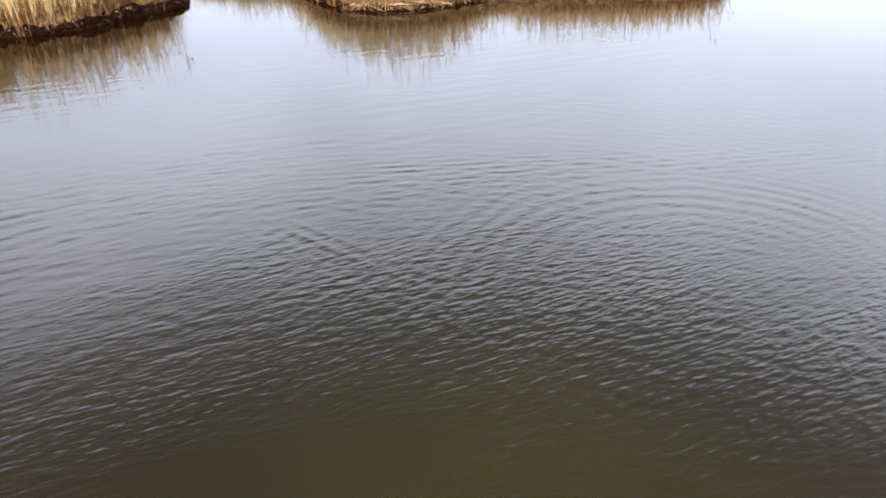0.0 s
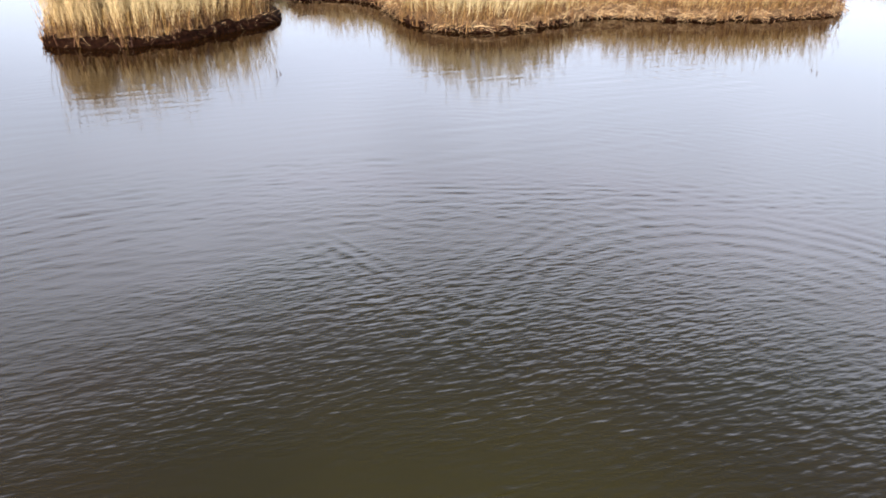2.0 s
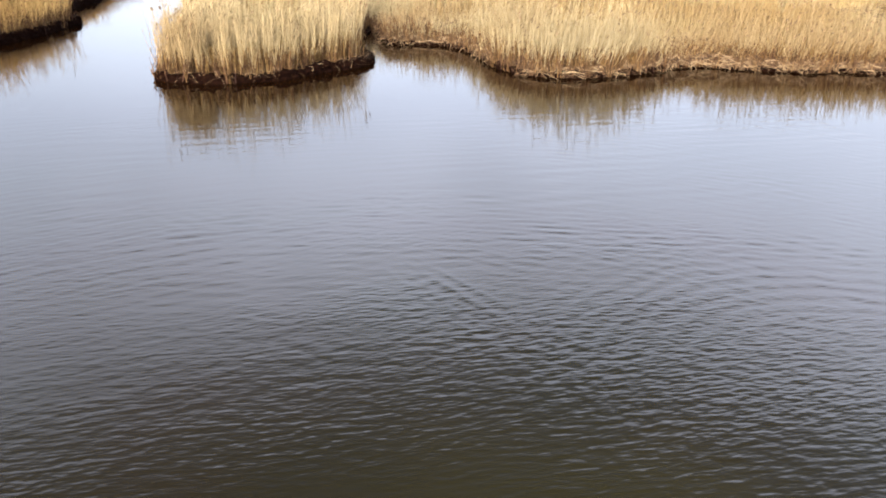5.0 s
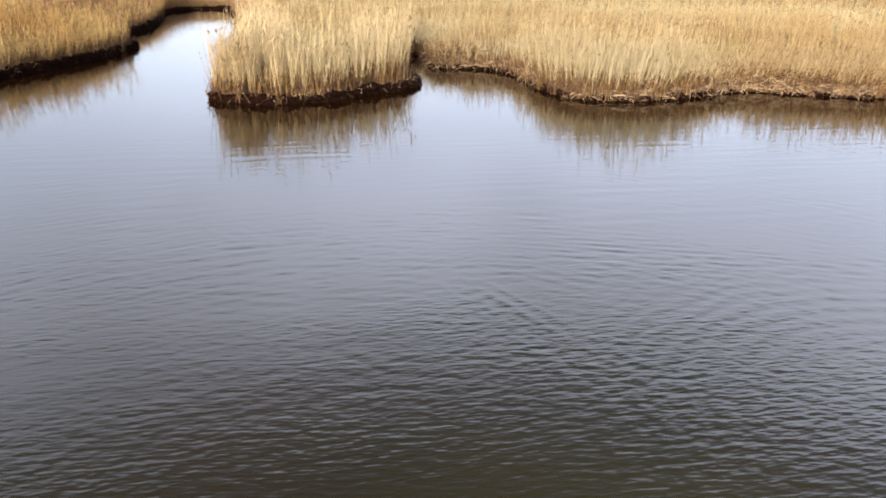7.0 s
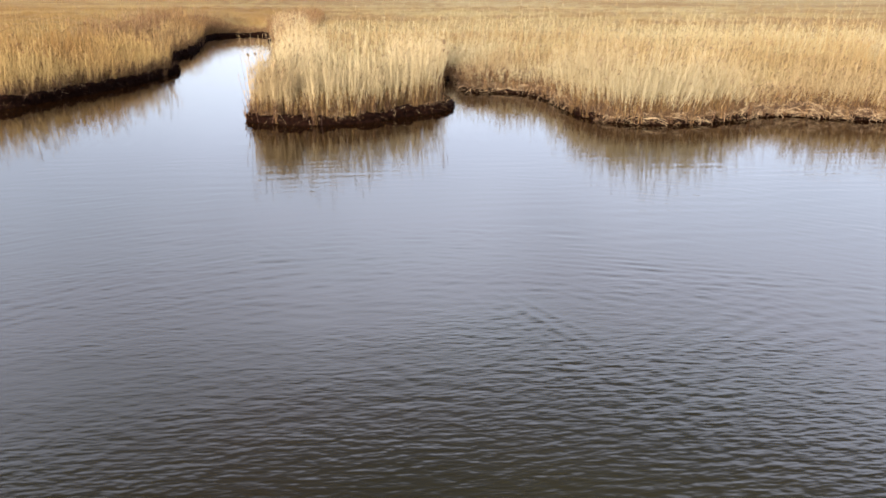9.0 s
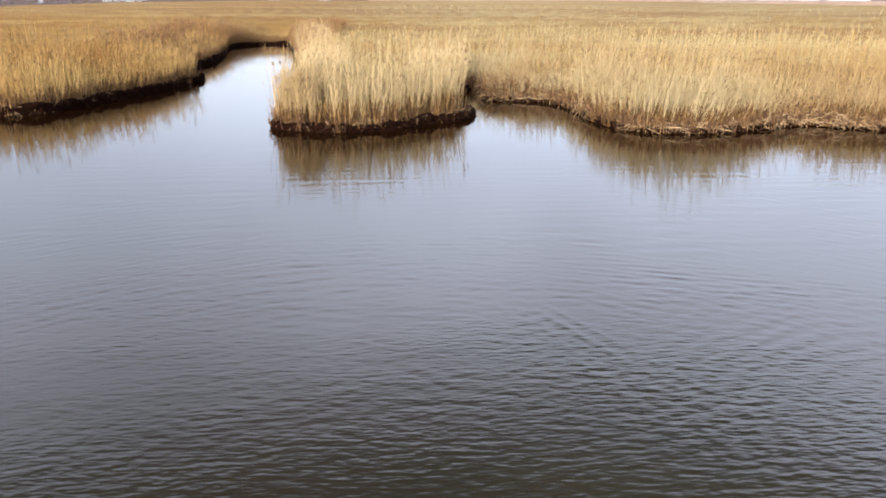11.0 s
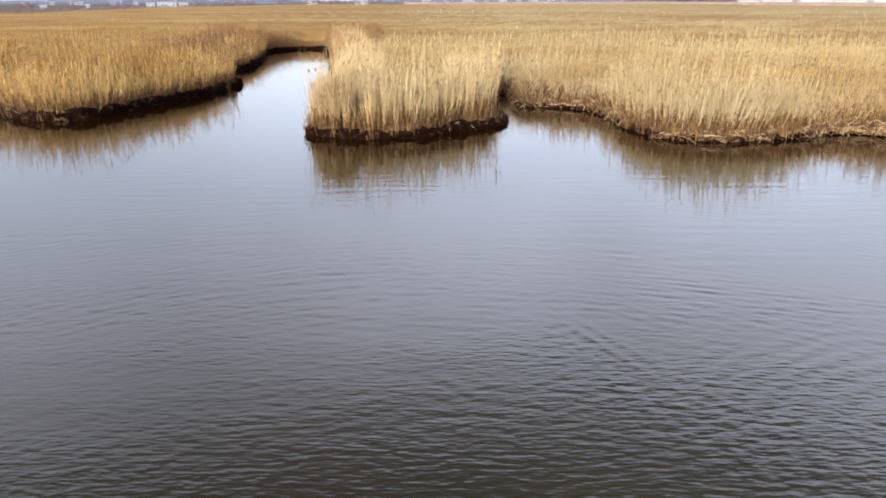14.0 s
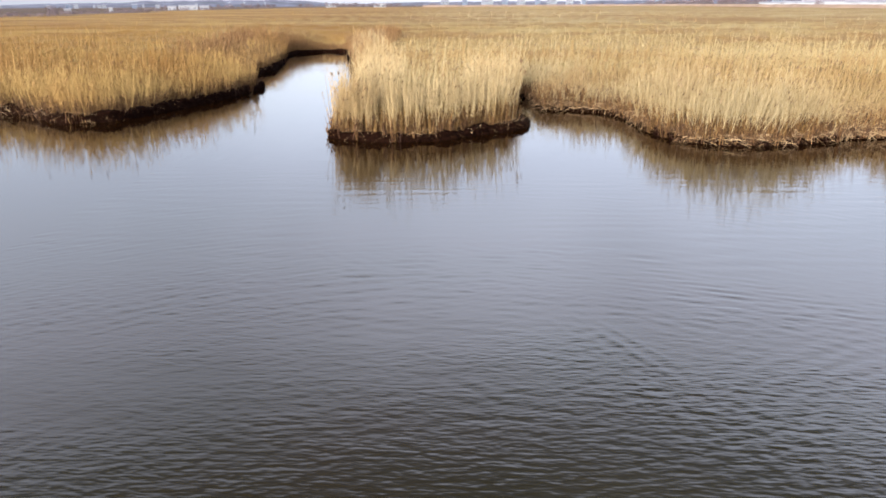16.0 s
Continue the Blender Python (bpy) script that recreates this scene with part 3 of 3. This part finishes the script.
# The mass of the reeds below their tops, out to the edge of the marsh.
cx, cy = axis(-40, 60, 0.6, -1500, 1500), axis(26, 110, 0.6, 20, 1500)
CX, CY = np.meshgrid(cx, cy)
DC = inland(CX, CY)
tuft = 0.16 * waves(CX, CY, 41, 1.9) + 0.10 * waves(CX, CY, 42, 0.9)
ht = reed_height(CX, CY) * np.maximum(np.interp(DC, [2.5, 10], [0.36, 0.62]), np.interp(CY, [42, 85], [0.36, 0.8])) + tuft * np.interp(CY, [40, 90, 160], [0.8, 0.35, 0.08])
cz = np.where(DC > 2.8, 0.3 + ht * np.clip((DC - 2.8) / 0.9, 0, 1), -0.6)
az = np.degrees(np.arctan2(CX, CY))
reach = np.interp(az, [-60, -36, -30, -21, -8, 15, 20, 26, 31, 60], [220, 250, 330, 530, 930, 1000, 720, 500, 430, 380])
rr = np.hypot(CX, CY)
keep = (DC > 2.2) & (rr < reach)
tri = grid_tris(len(cx), len(cy))
tri = tri[keep.ravel()[tri].all(1)]
canopy = new("reed_mass", raw_mesh("reed_mass", np.stack([CX, CY, cz], -1).reshape(-1, 3), tri, [CANOPY], smooth=True))
tagged(canopy, "flat expanse of golden dead marsh reeds reaching the far tree line", "reeds", kind="stuff")


# ---- litter on the banks ----
def fallen(points, per_metre, label, reach_in=0.9, long=(0.45, 1.3), thick=1.0, top=0.55):
    """Broken reed stalks lying over the bank at all angles."""
    line = spline(points, False, 0.1)
    n = int(len(line) * 0.1 * per_metre)
    i = rng.integers(1, len(line) - 1, n)
    t = line[i + 1] - line[i - 1]
    t /= np.linalg.norm(t, axis=1, keepdims=True)
    side = np.stack([-t[:, 1], t[:, 0]], 1)
    off = rng.uniform(0.0, reach_in, n)
    a = rng.uniform(0, 6.283, n)
    ln = rng.uniform(*long, n)
    way = t * np.cos(a)[:, None] + side * (0.25 * np.sin(a) - 0.45 * rng.random(n))[:, None]
    p0 = np.column_stack([line[i] + side * off[:, None], rng.uniform(0.08, top, n)])
    fall = rng.uniform(-0.65, 0.1, n) * ln
    p2 = p0 + np.column_stack([way * ln[:, None], fall])
    p2[:, 2] = np.maximum(p2[:, 2], 0.02)
    p1 = (p0 + p2) / 2 + np.column_stack([rng.normal(0, 0.07, (n, 2)), rng.uniform(-0.02, 0.2, n)])
    vs, ts = [], []
    idx = np.arange(n)
    for k, (c_, r_) in enumerate(((p0, 0.0055 * thick), (p1, 0.005 * thick), (p2, 0.003 * thick))):
        for j in range(3):
            d = np.array([math.cos(j * 2.0944) * r_, math.sin(j * 2.0944) * r_ * 0.6, math.sin(j * 2.0944) * r_])
            vs.append(c_ + d)
    for k in range(2):
        for j in range(3):
            a0, a1 = (3 * k + j) * n + idx, (3 * k + (j + 1) % 3) * n + idx
            ts += [np.stack([a0, a1, a1 + 3 * n], 1), np.stack([a0, a1 + 3 * n, a0 + 3 * n], 1)]
    ob = new("fallen_reeds", raw_mesh("fallen_reeds", np.concatenate(vs), np.concatenate(ts), [LITTER]))
    return tagged(ob, label, "fallen reeds", kind="stuff")


fallen(RIGHT_BANK[:6], 65, "tangle of bleached fallen reed stalks along the bank", 0.6, (0.3, 1.0), 1.7, 0.45)
fallen(RIGHT_BANK[5:9], 210, "thick heap of fallen brown reed stalks in the notch", 0.8, (0.35, 1.1), 2.0, 0.55)
fallen(RIGHT_BANK[8:17], 110, "matted fringe of fallen reed stalks at the water", 0.6, (0.3, 1.0), 1.8, 0.45)
fallen(COVE, 70, "bleached broken reed stalks in the cove", 0.8, (0.4, 1.2), 2.0, 0.5)
fallen(PENINSULA[1:12], 11, "a few broken reed stalks on black peat", 0.6, (0.3, 0.9), 0.9, 0.45)
fallen(LEFT_BANK[2:8], 26, "broken pale reed stalks hanging over the bank")
fallen(LEFT_BANK[7:14], 7, "sparse broken stalks on the dark bank", 0.7, (0.3, 0.9))
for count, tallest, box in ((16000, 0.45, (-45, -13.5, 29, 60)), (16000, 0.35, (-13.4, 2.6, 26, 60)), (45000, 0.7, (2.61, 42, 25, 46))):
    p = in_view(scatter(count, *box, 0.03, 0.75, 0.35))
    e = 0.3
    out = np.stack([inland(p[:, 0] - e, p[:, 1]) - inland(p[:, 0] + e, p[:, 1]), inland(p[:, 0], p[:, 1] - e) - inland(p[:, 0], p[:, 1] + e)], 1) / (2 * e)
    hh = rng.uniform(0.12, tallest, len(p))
    # Stubble stems share the sheath colour that holds the foot shade.
    low = new("bank_stubble", reed_mesh("bank_stubble", p, soil(p) + 0.02, hh, 0.010, 3, 0.0, lean=out * 0.35, spread=0.4, curve=0.7, levels=3, mats=[SHADED_SHEATH, LITTER, LITTER]))
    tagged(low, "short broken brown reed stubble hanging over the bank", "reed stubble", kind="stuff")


# ---- beyond the marsh ----
def part(name, bm, mat, parent, label=""):
    """Links a bmesh as one mesh under a thing or a part."""
    me = bpy.data.meshes.new(name)
    bm.to_mesh(me)
    bm.free()
    me.materials.append(mat)
    ob = new(name, me)
    ob.parent = parent
    return tagged(ob, label)


def block(x0, x1, y0, y1, z0, z1, bevel=0.0):
    bm = bmesh.new()
    bmesh.ops.create_cube(bm, size=1, matrix=Matrix.Translation(((x0 + x1) / 2, (y0 + y1) / 2, (z0 + z1) / 2)) @ Matrix.Diagonal((x1 - x0, y1 - y0, z1 - z0, 1)))
    if bevel:
        bmesh.ops.bevel(bm, geom=bm.edges[:], offset=bevel, segments=1, affect="EDGES")
    return bm


def plain(name, colour, rough=0.7, worn=0.2, size=0.3):
    m, nt_, b_ = material(name, rough, 0.3)
    f = noise_tex(nt_, coords(nt_), size, 4.0)
    lo, hi = tuple(v * (1 - worn) for v in colour), tuple(min(1, v * (1 + worn)) for v in colour)
    nt_.links.new(ramp(nt_, f, [(0.35, lo), (0.65, hi)]), b_.inputs["Base Color"])
    return m


# White, pale and blue walls: blue haze of distance put into their colour.
WHITE_WALL = plain("white_cladding", (0.19, 0.195, 0.21), 0.6, 0.1)
HAZE_PALE_WALL = plain("haze_pale_render", (0.13, 0.14, 0.165), 0.8, 0.12)
HAZE_BLUE_WALL = plain("haze_blue_cladding", (0.075, 0.095, 0.135), 0.6, 0.12)
BRICK_WALL = plain("dull_brick", (0.13, 0.095, 0.09), 0.85, 0.15)
ROOFING = plain("grey_roofing", (0.15, 0.15, 0.17), 0.7, 0.15)
DARK_GLASS = plain("dark_window", (0.05, 0.06, 0.08), 0.2, 0.1)
# Hill colour tinted blue-grey for the haze of distance.
HAZY_HILLSIDE = plain("hazy_wooded_hill", (0.055, 0.06, 0.088), 0.95, 0.35, 0.02)
TWIGS = plain("bare_twigs", (0.085, 0.065, 0.07), 0.95, 0.3, 0.2)
SOIL = plain("pinkish_dry_soil", (0.16, 0.11, 0.08), 0.95, 0.15, 0.05)
STEEL = plain("galvanised_steel", (0.3, 0.31, 0.33), 0.5, 0.1)


def spot(az_, dist):
    return dist * math.sin(radians(az_)), dist * math.cos(radians(az_))


def building(name, label, category, az_, dist, w, h, d, wall, rows, columns, gable=False):
    """A building that faces the marsh: walls, roof, and rows of windows."""
    x, y = spot(az_, dist)
    root = new(name)
    root.matrix_world = pose(x, y, 0.3, 0, 0, -az_)
    part("wall", block(-w / 2, w / 2, 0, d, 0, h), wall, root)
    if gable:
        bm = bmesh.new()
        prof = [(-0.4, h), (d / 2, h + d * 0.11), (d + 0.4, h)]
        a = [bm.verts.new((-w / 2 - 0.4, py, pz)) for py, pz in prof]
        e = [bm.verts.new((w / 2 + 0.4, py, pz)) for py, pz in prof]
        bm.faces.new(a), bm.faces.new(e[::-1])
        for i, j in ((0, 1), (1, 2), (2, 0)):
            bm.faces.new((a[i], e[i], e[j], a[j]))
        bmesh.ops.recalc_face_normals(bm, faces=bm.faces[:])
        part("roof", bm, ROOFING, root)
    else:
        part("roof", block(-w / 2 - 0.25, w / 2 + 0.25, -0.25, d + 0.25, h, h + 0.6), ROOFING, root)
    sx, sz = w / columns, h / (rows + 0.3)
    gx, gz = (0.15, 0.15) if gable else (0.3, 0.27)
    for r in range(rows):
        for c_ in range(columns):
            cx_, cz_ = -w / 2 + sx * (c_ + 0.5), sz * (r + 0.65)
            part("window", block(cx_ - sx * gx, cx_ + sx * gx, -0.12, 0.1, cz_ - sz * gz, cz_ + sz * gz), DARK_GLASS, root)
    return tagged(root, label, category)


def sheds(rows_):
    for az_, dist, w, h, d in rows_:
        building("warehouse", "low white warehouse with a shallow grey roof beyond the marsh", "warehouse", az_, dist, w, h, d, WHITE_WALL, 1, max(2, int(w / 9)), True)["group"] = "warehouses beyond the marsh"


sheds([(-23.2, 850, 9, 3.8, 10), (-22.5, 880, 7, 4.6, 9), (-21.8, 870, 13, 4.4, 12), (-20.9, 860, 10, 3.8, 10), (-30.2, 640, 5, 2.6, 6), (-27.4, 700, 3.4, 3.6, 4),
       (22.4, 860, 26, 4.2, 14), (24.2, 760, 30, 4.6, 16), (26.3, 690, 24, 5.2, 14), (28.6, 640, 34, 4.6, 16), (31.5, 620, 30, 5.0, 16), (-11.3, 1180, 16, 5, 12), (-7.4, 1200, 20, 6, 14)])
hr = np.random.default_rng(81)
for _ in range(22):
    building("house", "small pale far-off house with a pitched roof below the ridge", "house", hr.uniform(-37, -20), hr.uniform(1400, 2300), hr.uniform(5, 9), hr.uniform(5, 9), 8,
             HAZE_PALE_WALL if hr.random() < 0.7 else HAZE_BLUE_WALL, 2, 3, True)["group"] = "houses below the ridge"
for az_, dist, w, h, wall, rows, columns in ((-2.2, 2300, 26, 20, HAZE_PALE_WALL, 5, 5), (-0.6, 2500, 18, 26, HAZE_BLUE_WALL, 7, 4), (1.2, 2450, 40, 18, HAZE_PALE_WALL, 4, 8), (2.6, 2350, 20, 24, HAZE_BLUE_WALL, 6, 4),
                                             (3.9, 2500, 30, 20, HAZE_PALE_WALL, 5, 6), (5.2, 2400, 18, 30, HAZE_BLUE_WALL, 8, 4), (6.3, 2450, 36, 22, HAZE_PALE_WALL, 5, 7), (7.7, 2350, 24, 26, HAZE_PALE_WALL, 7, 5),
                                             (8.8, 2500, 18, 19, HAZE_BLUE_WALL, 5, 4), (14.4, 1900, 20, 20, HAZE_BLUE_WALL, 5, 4), (20.3, 1500, 22, 19, HAZE_PALE_WALL, 5, 5), (22.8, 1300, 18, 17, HAZE_BLUE_WALL, 5, 4),
                                             (24.9, 1300, 26, 16, HAZE_PALE_WALL, 4, 6), (27.5, 1200, 22, 15, HAZE_BLUE_WALL, 4, 5)):
    ob = building("apartment_block", "hazy pale flat-roofed apartment block on the far skyline" if wall is HAZE_PALE_WALL else "hazy blue-grey office block on the far skyline",
                  "building", az_, dist, w, h, 14, wall, rows, columns)
    ob["group"] = "far skyline"


def ridge(label, dist, az0, az1, tops, seed):
    """A low wooded ridge, an uneven sheet that rises and falls away behind."""
    azs = np.linspace(az0, az1, 160)
    top = np.interp(azs, *zip(*tops)) * (1 + 0.10 * waves(azs, 0 * azs, seed, 3.0) + 0.05 * waves(azs, 0 * azs, seed + 1, 0.8))
    prof = [(0, 0.0), (30, 0.35), (90, 0.7), (180, 0.95), (260, 1.0), (420, 0.6), (560, 0.0)]
    v_ = np.array([[(dist + o) * np.sin(np.radians(azs)), (dist + o) * np.cos(np.radians(azs)), 0.3 + top * z] for o, z in prof]).transpose(0, 2, 1)
    ob = new("backdrop", raw_mesh("backdrop", v_.reshape(-1, 3), grid_tris(160, len(prof)), [HAZY_HILLSIDE], smooth=True))
    return tagged(ob, label, "hill", kind="structure")


ridge("low hazy ridge of bare woods on the horizon", 2400, -66, -8, [(-66, 6), (-45, 8), (-36, 7), (-30, 13), (-25, 19), (-19, 23), (-15, 22), (-12, 12), (-8, 2)], 51)
ridge("faint blue-grey rise behind the far town", 3100, -12, 66, [(-12, 3), (-6, 12), (2, 17), (10, 16), (16, 20), (24, 26), (34, 22), (50, 18), (66, 10)], 55)


def bank_far():
    """A low dry embankment along the far edge of the reeds."""
    azs = np.linspace(-4, 46, 120)
    edge = np.interp(azs, [-4, 15, 20, 26, 31, 60], [1025, 1025, 745, 525, 455, 405])
    prof = [(0, 0.0), (6, 3.0), (12, 3.5), (24, 3.6), (30, 0.3)]
    v_ = np.array([[(edge + o) * np.sin(np.radians(azs)), (edge + o) * np.cos(np.radians(azs)), 0.3 + z + 0.15 * waves(azs, 0 * azs, 61, 2.0)] for o, z in prof]).transpose(0, 2, 1)
    ob = new("embankment", raw_mesh("embankment", v_.reshape(-1, 3), grid_tris(120, len(prof)), [SOIL], smooth=True))
    return tagged(ob, "low pinkish earth embankment along the marsh edge", "embankment", kind="structure")


bank_far()


def woods(label, spans, seed):
    """Bare winter trees: tapered trunks under loose crowns of twig clumps."""
    r = np.random.default_rng(seed)
    vs, ts, base = [], [], 0
    for az0, az1, dist, tall, count in spans:
        for _ in range(count):
            x, y = spot(r.uniform(az0, az1), dist + r.uniform(0, 60))
            h_ = tall * r.uniform(0.55, 1.15)
            wide_ = h_ * r.uniform(0.28, 0.5)
            n = 70
            q = r.normal(0, 1, (n, 3))
            q /= np.linalg.norm(q, axis=1, keepdims=True)
            q *= r.random((n, 1)) ** 0.4 * np.array([wide_, wide_, h_ * 0.36])
            q += np.array([x, y, 0.3 + h_ * 0.62])
            e1, e2 = r.normal(0, h_ * 0.07, (n, 3)), r.normal(0, h_ * 0.07, (n, 3))
            vs.append(np.concatenate([q, q + e1, q + e2]))
            i = base + np.arange(n)
            ts.append(np.stack([i, i + n, i + 2 * n], 1))
            base += 3 * n
            t_ = np.array([(x + math.cos(k * 2.1) * rad, y + math.sin(k * 2.1) * rad, z) for z, rad in ((0.2, h_ * 0.035), (h_ * 0.7, h_ * 0.01)) for k in range(3)])
            vs.append(t_)
            ts.append(base + np.array([(0, 1, 4), (0, 4, 3), (1, 2, 5), (1, 5, 4), (2, 0, 3), (2, 3, 5)]))
            base += 6
    ob = new("far_woods", raw_mesh("far_woods", np.concatenate(vs), np.concatenate(ts), [TWIGS]))
    return tagged(ob, label, "trees", kind="stuff")


woods("dark line of bare winter trees beyond the reeds", [(-48, -35, 255, 2.4, 150), (-37, -30, 310, 2.7, 150), (-31.5, -25, 390, 2.9, 130), (-31.4, -30.8, 420, 4.8, 5), (-27, -20, 530, 3.4, 120), (-24, -20, 930, 6, 20), (-20, -15.5, 950, 6.5, 60), (-14, -12, 1100, 7, 16),
                                                          (-11.8, -9.2, 1110, 8, 40), (-9.2, -5.8, 1110, 7.5, 54), (-5.0, -1, 1130, 6, 40), (-1, 9, 1200, 5.5, 60)], 71)
woods("grey-purple band of bare trees behind the embankment", [(9, 14, 1130, 6.5, 40), (13.5, 17, 1080, 9, 60), (16.5, 20.5, 980, 10, 80), (20, 22, 900, 9, 34), (22, 30, 860, 6, 40), (23.0, 24.0, 650, 4.6, 9), (25.2, 25.8, 590, 6.0, 5), (27.0, 28.2, 570, 4.4, 9), (29.6, 30.4, 560, 4.6, 7), (30, 46, 700, 6, 60)], 72)


def mast(az_, dist, h_):
    """A slender lattice mast: four legs and cross-braces."""
    x, y = spot(az_, dist)
    root = new("lattice_mast")
    root.matrix_world = pose(x, y, 0.3, 0, 0, -az_)
    for sx in (-1, 1):
        for sy in (-1, 1):
            bm = bmesh.new()
            lo = [bm.verts.new((sx * 1.6 + dx, sy * 1.6 + dy, 0)) for dx, dy in ((-0.15, -0.15), (0.15, -0.15), (0, 0.15))]
            hi = [bm.verts.new((sx * 0.25 + dx * 0.6, sy * 0.25 + dy * 0.6, h_)) for dx, dy in ((-0.15, -0.15), (0.15, -0.15), (0, 0.15))]
            for i in range(3):
                bm.faces.new((lo[i], lo[(i + 1) % 3], hi[(i + 1) % 3], hi[i]))
            part("leg", bm, STEEL, root)
    for k in range(1, 8):
        g = 1.6 - 1.35 * k / 8
        part("brace", block(-g, g, -0.1, 0.1, h_ * k / 8 - 0.1, h_ * k / 8 + 0.1), STEEL, root)
    return tagged(root, "slender grey lattice mast on the horizon", "mast", group="masts on the horizon")


for az_, dist, h_ in ((-19.0, 1500, 24), (-17.9, 1500, 26), (-16.4, 1600, 24), (8.6, 1800, 30), (13.2, 1700, 26)):
    mast(az_, dist, h_)


# ---- single stalks and sticks ----
def tube(points, radii, sides=6):
    """A bent tapering stalk through the points."""
    bm = bmesh.new()
    rings = []
    for k, (q, r) in enumerate(zip(points, radii)):
        a = Vector(points[min(k + 1, len(points) - 1)]) - Vector(points[max(k - 1, 0)])
        turn = a.to_track_quat("Z", "Y").to_matrix()
        rings.append([bm.verts.new(Vector(q) + turn @ Vector((math.cos(6.283 * i / sides) * r, math.sin(6.283 * i / sides) * r, 0))) for i in range(sides)])
    for lo, hi in zip(rings, rings[1:]):
        for i in range(sides):
            bm.faces.new((lo[i], lo[(i + 1) % sides], hi[(i + 1) % sides], hi[i]))
    bm.faces.new(rings[0][::-1])
    bm.faces.new(rings[-1])
    return bm


def reed_stalk(x, y, h, lean_x, lean_y, r):
    """One tall reed that stands clear of the rest: stem, three leaves, plume."""
    root = new("reed_stalk")
    root.matrix_world = pose(x, y, 0.25)

    def spine(f):
        return (lean_x * h * f * f, lean_y * h * f * f, h * f)

    part("stem", tube([spine(k / 5) for k in range(6)], [0.009 - 0.001 * k for k in range(6)]), PALE[0], root)
    for k in range(3):
        f, a = 0.4 + 0.17 * k, r.uniform(0, 6.283)
        q = Vector(spine(f))
        bm = bmesh.new()
        rows_ = []
        for i in range(5):
            u = i / 4
            c_ = q + Vector((math.cos(a) * 0.32 * u, math.sin(a) * 0.32 * u, 0.3 * u - 0.34 * u * u))
            wd = 0.014 * (1 - u) + 0.002
            s_ = Vector((-math.sin(a) * wd, math.cos(a) * wd, 0))
            rows_.append((bm.verts.new(c_ - s_), bm.verts.new(c_ + Vector((0, 0, -0.006))), bm.verts.new(c_ + s_)))
        for p_, n_ in zip(rows_, rows_[1:]):
            bm.faces.new((p_[0], p_[1], n_[1], n_[0]))
            bm.faces.new((p_[1], p_[2], n_[2], n_[1]))
        part("leaf", bm, PALE[1], root)
    top = Vector(spine(1.0))
    pts = [top + Vector((lean_x * 0.5 * u, lean_y * 0.5 * u, 0.26 * u - 0.1 * u * u)) for u in (0, 0.25, 0.5, 0.75, 1)]
    part("plume", tube(pts, [0.008, 0.035, 0.042, 0.028, 0.005]), PALE[2], root, "drooping brown seed plume")
    return tagged(root, "single tall dry reed with a brown plume on the bank", "reed", group="reeds standing clear")


sr = np.random.default_rng(91)
for x, y in ((-6.1, 29.25), (-5.9, 29.89), (-6.06, 30.42), (-5.79, 28.82), (1.55, 30.94), (1.76, 31.69), (1.5, 32.44), (1.71, 33.4), (-15.08, 46.16), (-14.96, 45.28), (27.78, 27.76), (27.34, 27.33)):
    reed_stalk(x, y, sr.uniform(2.0, 2.75), (-0.05 if x < -5 else 0.16) * sr.uniform(0.5, 1.3), sr.uniform(-0.12, 0.06), sr)


def stick(x, y, z, angle, length, slope):
    """A bleached broken stalk lying on the peat."""
    pts = [(length * u, 0.05 * math.sin(3.0 * u), slope * length * u + 0.03 * math.sin(3.14 * u)) for u in (0, 0.3, 0.6, 1.0)]
    me = bpy.data.meshes.new("broken_stalk")
    bm = tube(pts, [0.009, 0.008, 0.007, 0.004])
    bm.to_mesh(me)
    bm.free()
    me.materials.append(LITTER)
    ob = new("broken_stalk", me)
    ob.matrix_world = pose(x, y, z, 0, 0, angle)
    return tagged(ob, "bleached broken reed stalk lying on the black peat", "stalk", group="broken stalks on the point")


for x, y, z, angle, length, slope in ((-5.06, 27.93, 0.3, 8, 0.7, -0.1), (-2.99, 27.82, 0.26, -12, 0.9, -0.16), (-1.96, 27.95, 0.32, 20, 0.8, 0.0), (-0.93, 28.51, 0.24, 35, 0.6, -0.2), (-0.1, 29.25, 0.32, 28, 0.7, -0.05),
                                      (0.41, 29.57, 0.2, 60, 0.5, -0.2), (0.93, 30.0, 0.32, 10, 0.6, 0.1), (1.55, 30.42, 0.28, -20, 0.45, -0.2), (-5.58, 28.31, 0.28, -30, 0.5, -0.15), (-4.02, 27.72, 0.23, 5, 0.55, -0.1)):
    stick(x, y, z, angle, length, slope)
